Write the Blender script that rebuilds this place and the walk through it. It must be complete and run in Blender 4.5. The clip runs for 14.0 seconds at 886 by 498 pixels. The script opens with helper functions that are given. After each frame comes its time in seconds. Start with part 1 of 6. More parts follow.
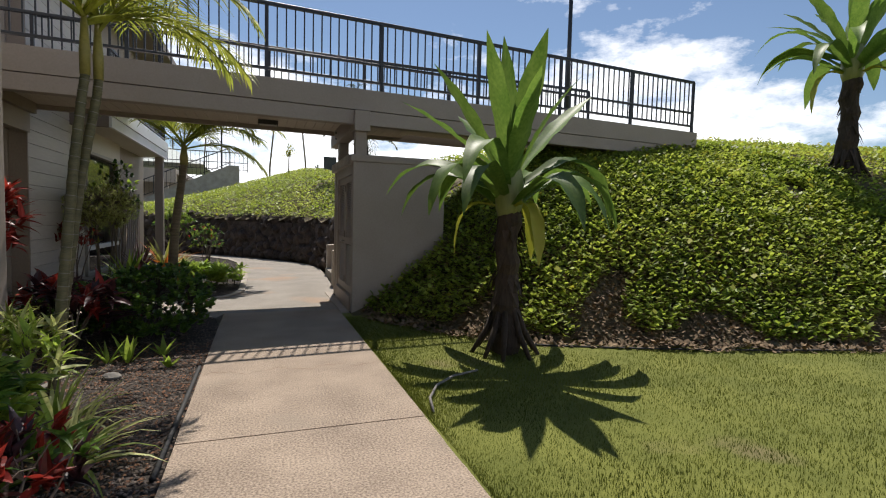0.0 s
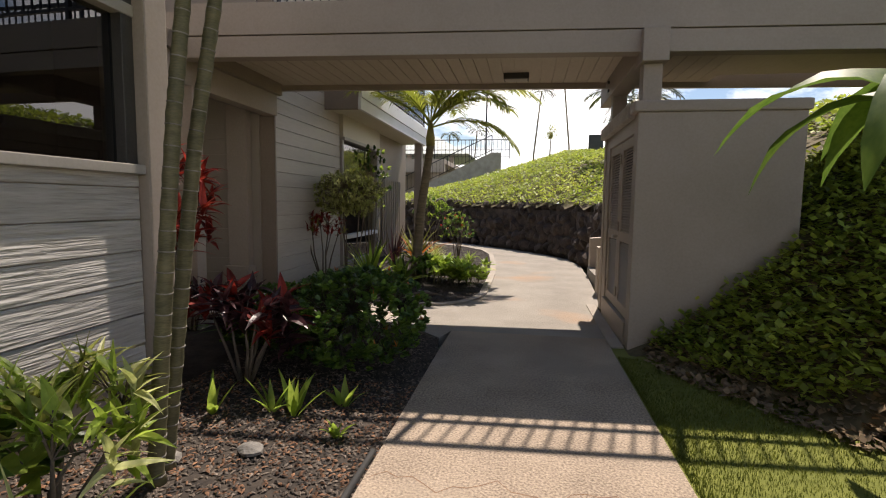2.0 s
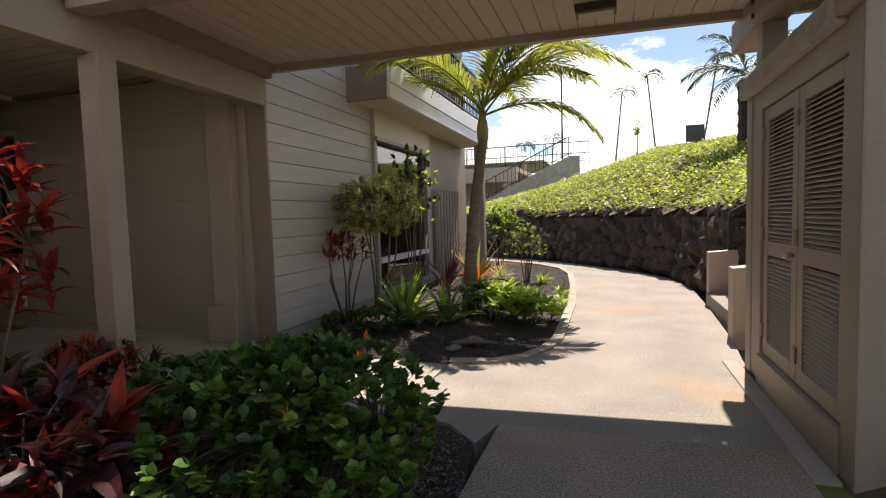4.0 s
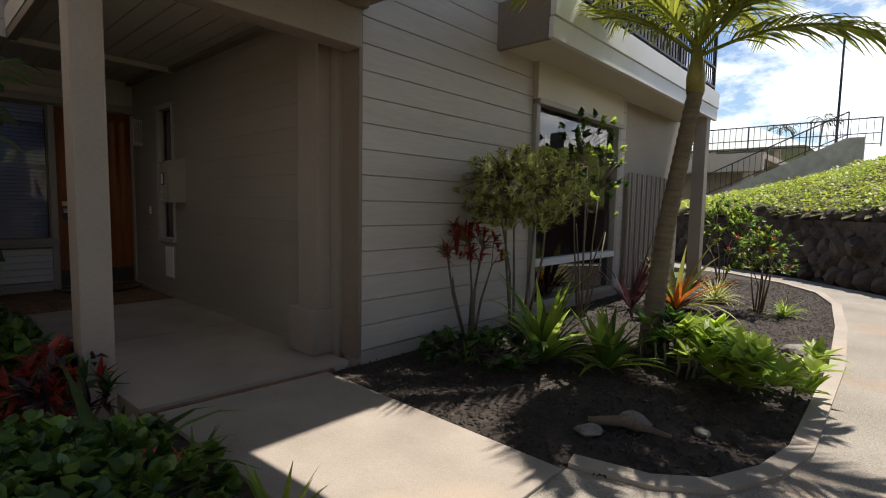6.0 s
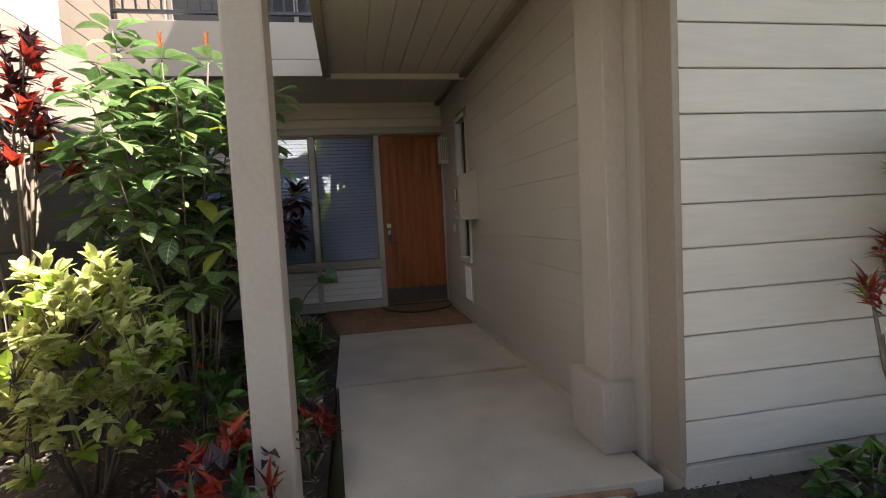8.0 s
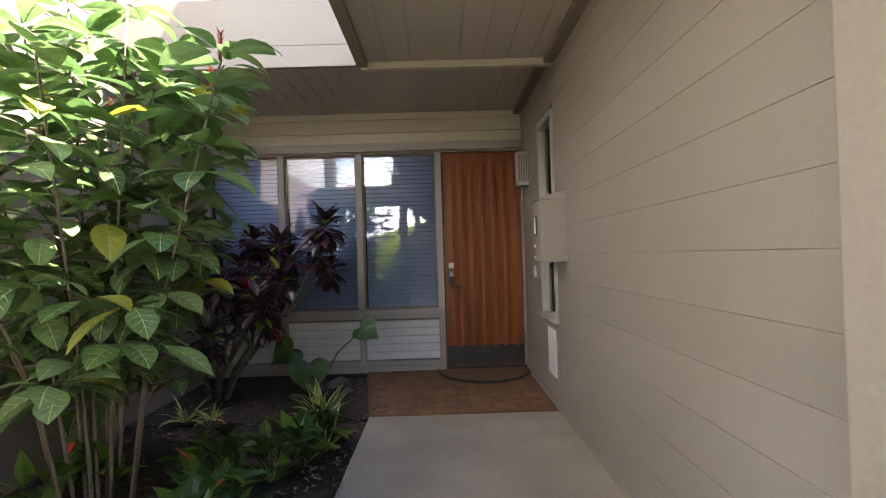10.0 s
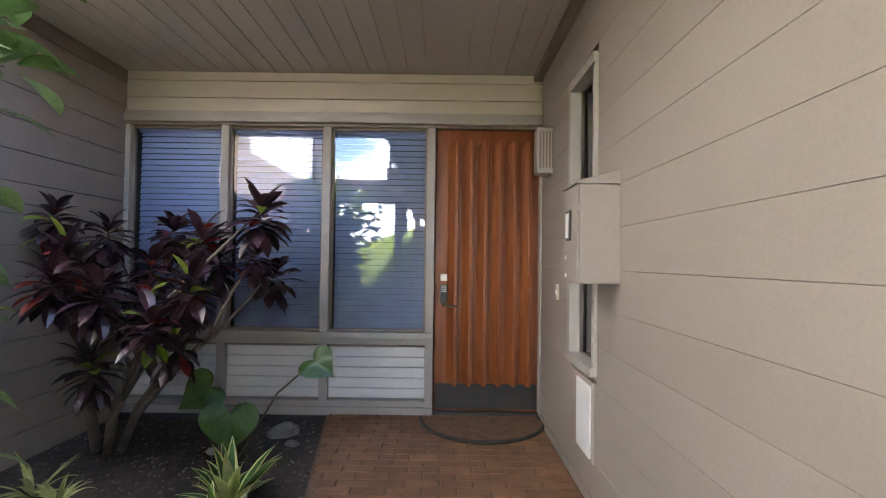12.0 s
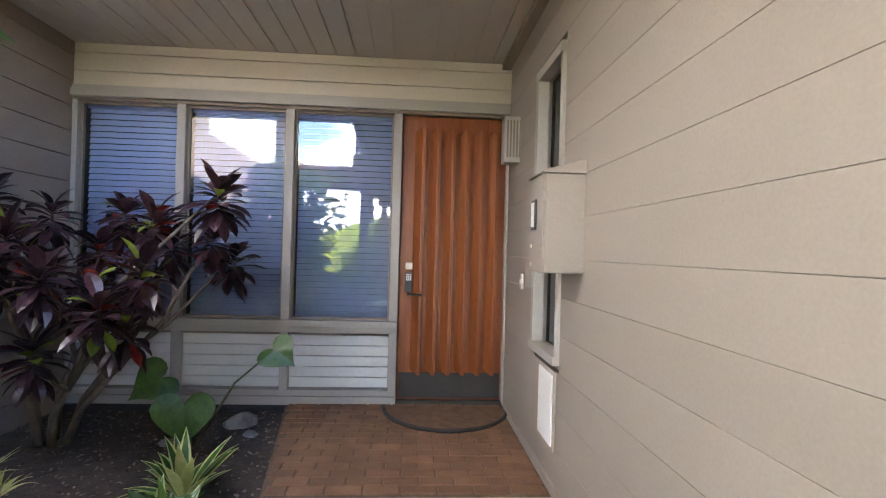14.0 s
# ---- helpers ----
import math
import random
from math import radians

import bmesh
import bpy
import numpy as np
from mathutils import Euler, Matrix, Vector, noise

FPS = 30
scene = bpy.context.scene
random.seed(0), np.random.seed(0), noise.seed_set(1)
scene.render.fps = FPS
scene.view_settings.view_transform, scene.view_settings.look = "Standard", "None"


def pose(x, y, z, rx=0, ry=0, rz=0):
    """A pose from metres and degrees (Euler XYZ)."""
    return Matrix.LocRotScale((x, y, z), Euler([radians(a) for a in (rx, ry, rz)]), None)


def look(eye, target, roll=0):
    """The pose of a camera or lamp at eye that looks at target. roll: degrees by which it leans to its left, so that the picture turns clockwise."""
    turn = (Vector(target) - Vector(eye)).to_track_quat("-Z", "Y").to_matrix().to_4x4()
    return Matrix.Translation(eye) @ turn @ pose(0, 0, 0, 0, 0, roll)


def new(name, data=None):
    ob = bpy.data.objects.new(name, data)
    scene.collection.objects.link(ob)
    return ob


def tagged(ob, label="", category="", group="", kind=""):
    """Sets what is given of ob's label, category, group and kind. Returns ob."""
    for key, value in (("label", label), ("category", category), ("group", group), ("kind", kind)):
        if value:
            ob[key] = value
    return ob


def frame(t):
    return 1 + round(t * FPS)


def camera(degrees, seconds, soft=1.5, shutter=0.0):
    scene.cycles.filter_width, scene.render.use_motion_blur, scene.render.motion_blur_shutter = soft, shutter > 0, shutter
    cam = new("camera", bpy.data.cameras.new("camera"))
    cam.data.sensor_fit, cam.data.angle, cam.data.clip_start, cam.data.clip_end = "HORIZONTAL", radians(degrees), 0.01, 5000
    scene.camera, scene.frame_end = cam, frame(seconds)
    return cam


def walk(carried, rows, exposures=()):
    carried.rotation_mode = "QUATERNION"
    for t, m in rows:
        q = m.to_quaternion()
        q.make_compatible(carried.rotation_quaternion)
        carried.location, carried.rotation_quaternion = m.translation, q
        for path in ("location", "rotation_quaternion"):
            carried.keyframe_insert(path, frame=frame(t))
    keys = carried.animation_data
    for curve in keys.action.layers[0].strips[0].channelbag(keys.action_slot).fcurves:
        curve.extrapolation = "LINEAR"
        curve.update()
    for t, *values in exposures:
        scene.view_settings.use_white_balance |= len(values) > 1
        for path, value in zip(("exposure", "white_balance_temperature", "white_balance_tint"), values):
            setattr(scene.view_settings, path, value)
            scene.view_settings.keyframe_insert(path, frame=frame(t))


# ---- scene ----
cam = camera(83.0, 14.0, soft=1.1)
EXPOSURE = [(0.0, 0.0, 6500, 11), (0.5, 0.05, 6800, 13), (1.5, 0.25, 7000, 15), (2.2, 0.4, 7000, 15), (4.3, 0.75, 7000, 15), (5.3, 0.38, 6700, 11), (6.0, 0.4, 6700, 11), (6.5, 0.95, 6700, 12), (7.2, 1.7, 6600, 11), (9.3, 2.95, 6600, 10), (10.5, 3.65, 6600, 12), (12.0, 4.22, 6300, 12), (13.5, 4.4, 6200, 13), (14.0, 4.5, 6200, 13)]
PATH = [
    (0, (0.159, -0.217, 1.354), (0.84, 1.66, 1.238), 1.4),
    (0.5, (0.327, 0.399, 1.344), (0.501, 2.385, 1.184), 0.4),
    (1, (0.393, 0.98, 1.341), (0.297, 2.975, 1.25), 0.6),
    (1.5, (0.41, 1.565, 1.333), (0.233, 3.552, 1.186), 0.4),
    (2, (0.414, 2.134, 1.328), (0.09, 4.099, 1.142), 0.8),
    (2.2, (0.416, 2.359, 1.316), (0.08, 4.325, 1.168), 0.8),
    (4.3, (0.307, 4.536, 1.278), (-0.378, 6.411, 1.155), -1.2),
    (4.5, (0.292, 4.74, 1.272), (-0.422, 6.607, 1.211), -0.4),
    (5, (0.296, 5.232, 1.284), (-0.541, 7.048, 1.225), -0.6),
    (5.5, (0.279, 5.685, 1.282), (-0.877, 7.314, 1.177), 1.1),
    (6, (0.133, 6.136, 1.275), (-1.209, 7.609, 1.107), 1.1),
    (6.5, (-0.032, 6.515, 1.266), (-1.694, 7.627, 1.224), -0.3),
    (7, (-0.279, 6.838, 1.282), (-2.135, 7.584, 1.272), -1.7),
    (7.2, (-0.427, 6.918, 1.289), (-2.311, 7.588, 1.25), -2.4),
    (9.3, (-1.91, 7.443, 1.332), (-3.907, 7.337, 1.296), -1.2),
    (9.5, (-2.089, 7.487, 1.331), (-4.086, 7.376, 1.355), -1.1),
    (10, (-2.553, 7.574, 1.34), (-4.553, 7.589, 1.365), -1.7),
    (10.5, (-2.955, 7.619, 1.351), (-4.948, 7.461, 1.302), -1.1),
    (11, (-3.388, 7.66, 1.377), (-5.386, 7.659, 1.455), -0.9),
    (11.5, (-3.734, 7.701, 1.357), (-5.732, 7.727, 1.43), -0.1),
    (12, (-3.922, 7.709, 1.364), (-5.921, 7.702, 1.411), 0.8),
    (12.5, (-4.003, 7.719, 1.365), (-6.003, 7.751, 1.375), 0.9),
    (13, (-4.002, 7.709, 1.36), (-6.002, 7.762, 1.354), 1.1),
    (13.5, (-3.983, 7.711, 1.355), (-5.982, 7.759, 1.348), 1.2),
    (14, (-3.961, 7.719, 1.355), (-5.957, 7.846, 1.363), 1.6),
]
walk(cam, [(t, look(*p)) for t, *p in PATH], exposures=EXPOSURE)

# ---- light ----
SUN = Vector((0.12, 0.52, 1.0)).normalized()
world = bpy.data.worlds.new("sky")
scene.world = world
world.use_nodes = True
wn, wl = world.node_tree.nodes, world.node_tree.links
wn.clear()
w_out = wn.new("ShaderNodeOutputWorld")
w_bg = wn.new("ShaderNodeBackground")
w_bg.inputs[1].default_value = 0.1
w_sky = wn.new("ShaderNodeTexSky")
w_sky.sky_type = "NISHITA"
w_sky.sun_disc = False
w_sky.ozone_density, w_sky.dust_density = 2.2, 0.3
w_sky.sun_elevation = math.asin(SUN.z)
w_sky.sun_rotation = math.atan2(SUN.x, SUN.y)
w_co = wn.new("ShaderNodeTexCoord")
w_map = wn.new("ShaderNodeMapping")
w_map.inputs["Scale"].default_value = (1.0, 1.0, 2.2)
w_noise = wn.new("ShaderNodeTexNoise")
w_noise.inputs["Scale"].default_value = 3.2
w_noise.inputs["Detail"].default_value = 9.0
w_noise.inputs["Roughness"].default_value = 0.62
w_sep = wn.new("ShaderNodeSeparateXYZ")
w_low = wn.new("ShaderNodeMapRange")
w_low.inputs[1].default_value, w_low.inputs[2].default_value = 0.0, 0.5
w_low.inputs[3].default_value, w_low.inputs[4].default_value = 0.30, -0.15
w_add = wn.new("ShaderNodeMath")
w_add.operation = "ADD"
w_ramp = wn.new("ShaderNodeValToRGB")
w_ramp.color_ramp.elements[0].position, w_ramp.color_ramp.elements[1].position = 0.55, 0.68
w_mix = wn.new("ShaderNodeMixRGB")
w_mix.inputs[2].default_value = (14.0, 14.15, 14.4, 1)
wl.new(w_co.outputs["Generated"], w_map.inputs[0])
wl.new(w_map.outputs[0], w_noise.inputs["Vector"])
wl.new(w_co.outputs["Generated"], w_sep.inputs[0])
wl.new(w_sep.outputs[2], w_low.inputs[0])
wl.new(w_noise.outputs[0], w_add.inputs[0])
wl.new(w_low.outputs[0], w_add.inputs[1])
wl.new(w_add.outputs[0], w_ramp.inputs[0])
wl.new(w_ramp.outputs[0], w_mix.inputs[0])
wl.new(w_sky.outputs[0], w_mix.inputs[1])
wl.new(w_mix.outputs[0], w_bg.inputs[0])
wl.new(w_bg.outputs[0], w_out.inputs[0])

sun_data = bpy.data.lights.new("sun", "SUN")
sun_data.energy, sun_data.angle, sun_data.color = 5.5, radians(0.55), (1.0, 0.94, 0.86)
sun = new("sun", sun_data)
sun.matrix_world = look(SUN * 60, (0, 0, 0))


# ---- materials ----
def mk(name, a, b, scale=6.0, rough=0.7, bump=0.15, fine=60.0, metal=0.0, vary=0.0, island=0.0, leaf=0.0, stretch=(1, 1, 1), spec=0.5, dirt=None, grit=0.4):
    """Paint, soil, wood or leaf: two noise scales between two colours, fine relief, chance per object or per island."""
    m = bpy.data.materials.new(name)
    m.use_nodes = True
    n, l = m.node_tree.nodes, m.node_tree.links
    p = n["Principled BSDF"]
    geo = n.new("ShaderNodeNewGeometry")
    mp = n.new("ShaderNodeMapping")
    mp.inputs["Scale"].default_value = stretch
    l.new(geo.outputs["Position"], mp.inputs[0])
    big, small = n.new("ShaderNodeTexNoise"), n.new("ShaderNodeTexNoise")
    big.inputs["Scale"].default_value, small.inputs["Scale"].default_value = scale, fine
    big.inputs["Detail"].default_value, small.inputs["Detail"].default_value = 5.0, 3.0
    for t in (big, small):
        l.new(mp.outputs[0], t.inputs["Vector"])
    mixv = n.new("ShaderNodeMix")
    mixv.inputs[0].default_value = grit
    l.new(big.outputs[0], mixv.inputs[2])
    l.new(small.outputs[0], mixv.inputs[3])
    ramp = n.new("ShaderNodeValToRGB")
    ramp.color_ramp.elements[0].position, ramp.color_ramp.elements[1].position = 0.34, 0.66
    ramp.color_ramp.elements[0].color, ramp.color_ramp.elements[1].color = (*a, 1), (*b, 1)
    l.new(mixv.outputs[0], ramp.inputs[0])
    colour = ramp.outputs[0]
    if dirt:
        dn = n.new("ShaderNodeTexNoise")
        dn.inputs["Scale"].default_value, dn.inputs["Detail"].default_value = dirt[1], 6.0
        l.new(geo.outputs["Position"], dn.inputs["Vector"])
        dr = n.new("ShaderNodeValToRGB")
        dr.color_ramp.elements[0].position, dr.color_ramp.elements[1].position = dirt[2], dirt[2] + 0.16
        l.new(dn.outputs[0], dr.inputs[0])
        dm = n.new("ShaderNodeMixRGB")
        dm.inputs[2].default_value = (*dirt[0], 1)
        l.new(dr.outputs[0], dm.inputs[0])
        l.new(colour, dm.inputs[1])
        colour = dm.outputs[0]
    if vary or island:
        hsv = n.new("ShaderNodeHueSaturation")
        rng = n.new("ShaderNodeMapRange")
        amount = vary or island
        rng.inputs[3].default_value, rng.inputs[4].default_value = 1 - amount, 1 + amount
        if vary:
            info = n.new("ShaderNodeObjectInfo")
            l.new(info.outputs["Random"], rng.inputs[0])
        else:
            l.new(geo.outputs["Random Per Island"], rng.inputs[0])
        l.new(rng.outputs[0], hsv.inputs["Value"])
        l.new(colour, hsv.inputs["Color"])
        colour = hsv.outputs[0]
    l.new(colour, p.inputs["Base Color"])
    p.inputs["Roughness"].default_value, p.inputs["Metallic"].default_value = rough, metal
    p.inputs["Specular IOR Level"].default_value = spec
    if bump:
        bp = n.new("ShaderNodeBump")
        bp.inputs["Strength"].default_value, bp.inputs["Distance"].default_value = bump, 0.01
        l.new(mixv.outputs[0], bp.inputs["Height"])
        l.new(bp.outputs[0], p.inputs["Normal"])
    if leaf:
        tr = n.new("ShaderNodeBsdfTranslucent")
        mx = n.new("ShaderNodeMixShader")
        mx.inputs[0].default_value = leaf
        l.new(colour, tr.inputs[0])
        l.new(p.outputs[0], mx.inputs[1])
        l.new(tr.outputs[0], mx.inputs[2])
        l.new(mx.outputs[0], n["Material Output"].inputs[0])
    return m


def mk_glass(name, tint=(0.9, 0.95, 0.97), rough=0.0):
    """A window pane: clear, with a mirror's gloss that grows at grazing angles."""
    m = bpy.data.materials.new(name)
    m.use_nodes = True
    n, l = m.node_tree.nodes, m.node_tree.links
    n.remove(n["Principled BSDF"])
    fr = n.new("ShaderNodeFresnel")
    fr.inputs[0].default_value = 2.1
    tr, gl, mx = n.new("ShaderNodeBsdfTransparent"), n.new("ShaderNodeBsdfGlossy"), n.new("ShaderNodeMixShader")
    tr.inputs[0].default_value = (*tint, 1)
    gl.inputs["Roughness"].default_value = rough
    l.new(fr.outputs[0], mx.inputs[0])
    l.new(tr.outputs[0], mx.inputs[1])
    l.new(gl.outputs[0], mx.inputs[2])
    l.new(mx.outputs[0], n["Material Output"].inputs[0])
    return m


M_CONC = mk("exposed_aggregate_concrete", (0.14, 0.104, 0.077), (0.46, 0.365, 0.275), 2.2, 0.9, 1.0, 75, dirt=((0.27, 0.22, 0.17), 0.9, 0.54), grit=0.72)
M_CONC_RED = mk("earth_stained_concrete", (0.17, 0.152, 0.128), (0.36, 0.325, 0.28), 1.6, 0.9, 1.0, 100, dirt=((0.36, 0.235, 0.15), 0.7, 0.57), grit=0.65)
M_SLAB = mk("smooth_concrete", (0.264, 0.228, 0.191), (0.383, 0.336, 0.285), 2.0, 0.85, 0.35, 110, dirt=((0.40, 0.32, 0.24), 1.3, 0.58))
M_JOINT = mk("rusty_joint", (0.14, 0.07, 0.04), (0.26, 0.15, 0.09), 9, 0.95, 0.4)
M_TAUPE = mk("taupe_paint", (0.275, 0.228, 0.19), (0.335, 0.282, 0.24), 1.4, 0.62, 0.12, 45)
M_TAUPE_D = mk("brown_trim_paint", (0.185, 0.145, 0.112), (0.24, 0.192, 0.152), 1.6, 0.6, 0.12, 45)
M_SIDING = mk("grey_siding_paint", (0.42, 0.38, 0.335), (0.51, 0.465, 0.415), 3.0, 0.5, 0.5, 34, vary=0.04, stretch=(1, 0.12, 1))
M_RESAWN = mk("rough_sawn_siding_paint", (0.34, 0.32, 0.295), (0.54, 0.515, 0.48), 5.0, 0.65, 1.0, 42, vary=0.05, stretch=(1, 0.07, 1), grit=0.65)
M_RESAWN.node_tree.nodes["Bump"].inputs["Distance"].default_value = 0.03
M_BLOCK = mk("beige_wall_paint", (0.256, 0.220, 0.184), (0.304, 0.264, 0.224), 0.8, 0.55, 0.22, 90, vary=0.03)
M_CREAM = mk("cream_paint", (0.528, 0.480, 0.387), (0.598, 0.546, 0.449), 1.0, 0.55, 0.08, 50)
M_WHITE = mk("white_paint", (0.644, 0.644, 0.635), (0.736, 0.736, 0.727), 1.5, 0.55, 0.08, 40)
M_SOFFIT = mk("soffit_paint", (0.40, 0.34, 0.27), (0.48, 0.41, 0.33), 1.3, 0.65, 0.10, 40, stretch=(1, 0.2, 1))
M_PORCH = mk("porch_ceiling_paint", (0.435, 0.389, 0.332), (0.492, 0.443, 0.381), 1.3, 0.65, 0.10, 40)
M_FRAME = mk("greige_frame_paint", (0.33, 0.305, 0.27), (0.39, 0.36, 0.325), 2.0, 0.5, 0.06, 60)
M_STEEL = mk("black_rail_paint", (0.010, 0.012, 0.016), (0.022, 0.024, 0.03), 8, 0.45, 0.05)
M_DOOR = mk("stained_door_wood", (0.172, 0.043, 0.011), (0.292, 0.090, 0.024), 3.5, 0.38, 0.12, 30, stretch=(1, 6, 0.35))
M_DARK = mk("dark_metal", (0.03, 0.028, 0.026), (0.055, 0.05, 0.045), 5, 0.5, 0.05)
M_CHROME = mk("satin_nickel", (0.45, 0.43, 0.40), (0.55, 0.53, 0.50), 5, 0.3, 0.02, metal=1.0)
M_BRICK = mk("brick_paver", (0.132, 0.066, 0.033), (0.229, 0.119, 0.062), 5.0, 0.75, 0.3, 80, vary=0.16)
M_SAND = mk("paver_bed", (0.10, 0.065, 0.04), (0.17, 0.11, 0.07), 20, 0.95, 0.3)
M_MAT = mk("coir_mat", (0.10, 0.055, 0.03), (0.19, 0.11, 0.06), 12, 0.95, 0.9, 160)
M_RUBBER = mk("black_rubber", (0.012, 0.012, 0.012), (0.03, 0.028, 0.026), 9, 0.7, 0.1)
M_SOIL = mk("dark_soil", (0.018, 0.013, 0.010), (0.06, 0.045, 0.034), 7, 0.95, 0.9, 45)
M_CHIP = mk("mulch_chips", (0.02, 0.015, 0.012), (0.17, 0.13, 0.10), 9, 0.8, 0.3, 60, island=0.75)
M_CHIP_D = mk("black_mulch", (0.010, 0.008, 0.007), (0.06, 0.045, 0.036), 9, 0.85, 0.3, 60, island=0.7)
M_CHIP_B = mk("red_brown_bark", (0.10, 0.045, 0.025), (0.25, 0.13, 0.07), 9, 0.9, 0.3, 60, island=0.5)
M_LAWN = mk("lawn_turf", (0.091, 0.106, 0.012), (0.174, 0.183, 0.030), 1.8, 0.95, 0.8, 90, dirt=((0.20, 0.145, 0.085), 0.75, 0.62))
M_GRASS = mk("grass_blades", (0.087, 0.109, 0.012), (0.174, 0.191, 0.030), 1.3, 0.75, 0, 40, island=0.18, leaf=0.4)
M_HILL = mk("hill_soil", (0.06, 0.055, 0.025), (0.16, 0.12, 0.065), 1.4, 0.95, 0.8, 25)
M_COVER = mk("ground_cover", (0.19, 0.27, 0.03), (0.45, 0.50, 0.085), 0.9, 0.5, 0, 14, island=0.5, leaf=0.5)
M_COVER_Y = mk("yellow_ground_cover", (0.30, 0.32, 0.03), (0.40, 0.36, 0.05), 0.9, 0.6, 0, 14, island=0.4, leaf=0.4)
M_ROCK = mk("lava_rock", (0.018, 0.014, 0.012), (0.075, 0.055, 0.045), 4, 0.95, 1.0, 30, island=0.4)
M_STONE = mk("grey_stone", (0.12, 0.11, 0.10), (0.26, 0.24, 0.21), 7, 0.9, 0.7, 50)
M_GREEN = mk("leaf_green", (0.065, 0.135, 0.02), (0.15, 0.25, 0.045), 6, 0.42, 0, 40, island=0.45, leaf=0.5)
M_PLUM = mk("leaf_glossy_green", (0.10, 0.19, 0.03), (0.22, 0.33, 0.06), 6, 0.25, 0, 40, island=0.4, leaf=0.4)
M_DEEP = mk("leaf_deep_green", (0.022, 0.06, 0.012), (0.07, 0.135, 0.028), 6, 0.33, 0, 40, island=0.45, leaf=0.3)
M_LIME = mk("leaf_lime", (0.22, 0.34, 0.04), (0.42, 0.52, 0.09), 6, 0.45, 0, 40, island=0.35, leaf=0.6)
M_OLIVE = mk("leaf_olive", (0.17, 0.20, 0.04), (0.36, 0.36, 0.09), 6, 0.5, 0, 40, island=0.4, leaf=0.5)
M_CREAMY = mk("leaf_variegated", (0.40, 0.44, 0.13), (0.66, 0.66, 0.30), 8, 0.5, 0, 40, island=0.3, leaf=0.5)
M_RED = mk("leaf_red", (0.14, 0.012, 0.010), (0.36, 0.04, 0.025), 6, 0.4, 0, 40, island=0.45, leaf=0.4)
M_RED_B = mk("leaf_scarlet", (0.20, 0.016, 0.011), (0.40, 0.05, 0.026), 6, 0.4, 0, 40, island=0.4, leaf=0.45)
M_PURPLE = mk("leaf_maroon", (0.022, 0.010, 0.014), (0.085, 0.028, 0.03), 6, 0.38, 0, 40, island=0.5, leaf=0.3)
M_SANCH = mk("leaf_sanchezia", (0.065, 0.135, 0.04), (0.16, 0.26, 0.085), 6, 0.4, 0, 40, island=0.4, leaf=0.4)
M_ORANGE = mk("blossom_orange", (0.50, 0.13, 0.02), (0.66, 0.22, 0.04), 9, 0.5, 0, 40, island=0.25, leaf=0.3)
M_SCARLET = mk("blossom_scarlet", (0.52, 0.03, 0.02), (0.65, 0.07, 0.04), 9, 0.5, 0, 40, island=0.25, leaf=0.3)
M_PALM = mk("palm_leaf", (0.17, 0.23, 0.03), (0.42, 0.42, 0.07), 2, 0.42, 0, 30, island=0.35, leaf=0.5)
M_PALM_FAR = mk("far_palm_leaf", (0.03, 0.05, 0.015), (0.075, 0.10, 0.03), 2, 0.5, 0, 30, island=0.4, leaf=0.2)
M_BARK = mk("ringed_bark", (0.11, 0.085, 0.055), (0.21, 0.165, 0.11), 5, 0.85, 0.6, 40, stretch=(1, 1, 5))
M_CANE = mk("green_cane", (0.06, 0.06, 0.028), (0.15, 0.13, 0.065), 5, 0.6, 0.3, 40, stretch=(1, 1, 4))
M_CROWN = mk("crownshaft", (0.19, 0.17, 0.04), (0.32, 0.27, 0.08), 4, 0.45, 0.15, 40)
M_TWIG = mk("pale_twig", (0.10, 0.075, 0.055), (0.19, 0.15, 0.115), 9, 0.85, 0.4, 60)
M_DEADLEAF = mk("dry_leaf", (0.13, 0.085, 0.045), (0.26, 0.18, 0.10), 5, 0.85, 0.4, 30, island=0.3)
M_HUSK = mk("fibrous_husk", (0.02, 0.014, 0.010), (0.075, 0.05, 0.034), 5, 0.9, 0.8, 50, vary=0.3, stretch=(1, 1, 0.3))
# blue of the slats is reflected sky, put into their colour
M_BLIND = mk("window_blind", (0.36, 0.42, 0.66), (0.42, 0.48, 0.74), 2, 0.45, 0.02)
# near-black colour puts the dark of unlit interiors into walls, floors and backings
M_ROOM = mk("unlit_room_black", (0.02, 0.02, 0.022), (0.04, 0.04, 0.042), 2, 0.9, 0)
M_SIGN = mk("sign_back", (0.045, 0.05, 0.052), (0.07, 0.075, 0.078), 4, 0.55, 0.05)
M_ROOF = mk("pale_roof", (0.36, 0.40, 0.37), (0.46, 0.50, 0.46), 3, 0.6, 0.1)
M_ASPHALT = mk("far_ground", (0.06, 0.075, 0.03), (0.12, 0.13, 0.05), 0.2, 0.95, 0.3, 3)
M_FARWALL = mk("far_building_paint", (0.40, 0.34, 0.28), (0.48, 0.41, 0.34), 1.0, 0.7, 0.1)
M_COPING = mk("weathered_coping", (0.30, 0.275, 0.24), (0.46, 0.43, 0.385), 4, 0.85, 0.5, 40)
M_GLASS = mk_glass("window_glass")
M_GLASS_DARK = mk_glass("tinted_glass", (0.16, 0.17, 0.18))


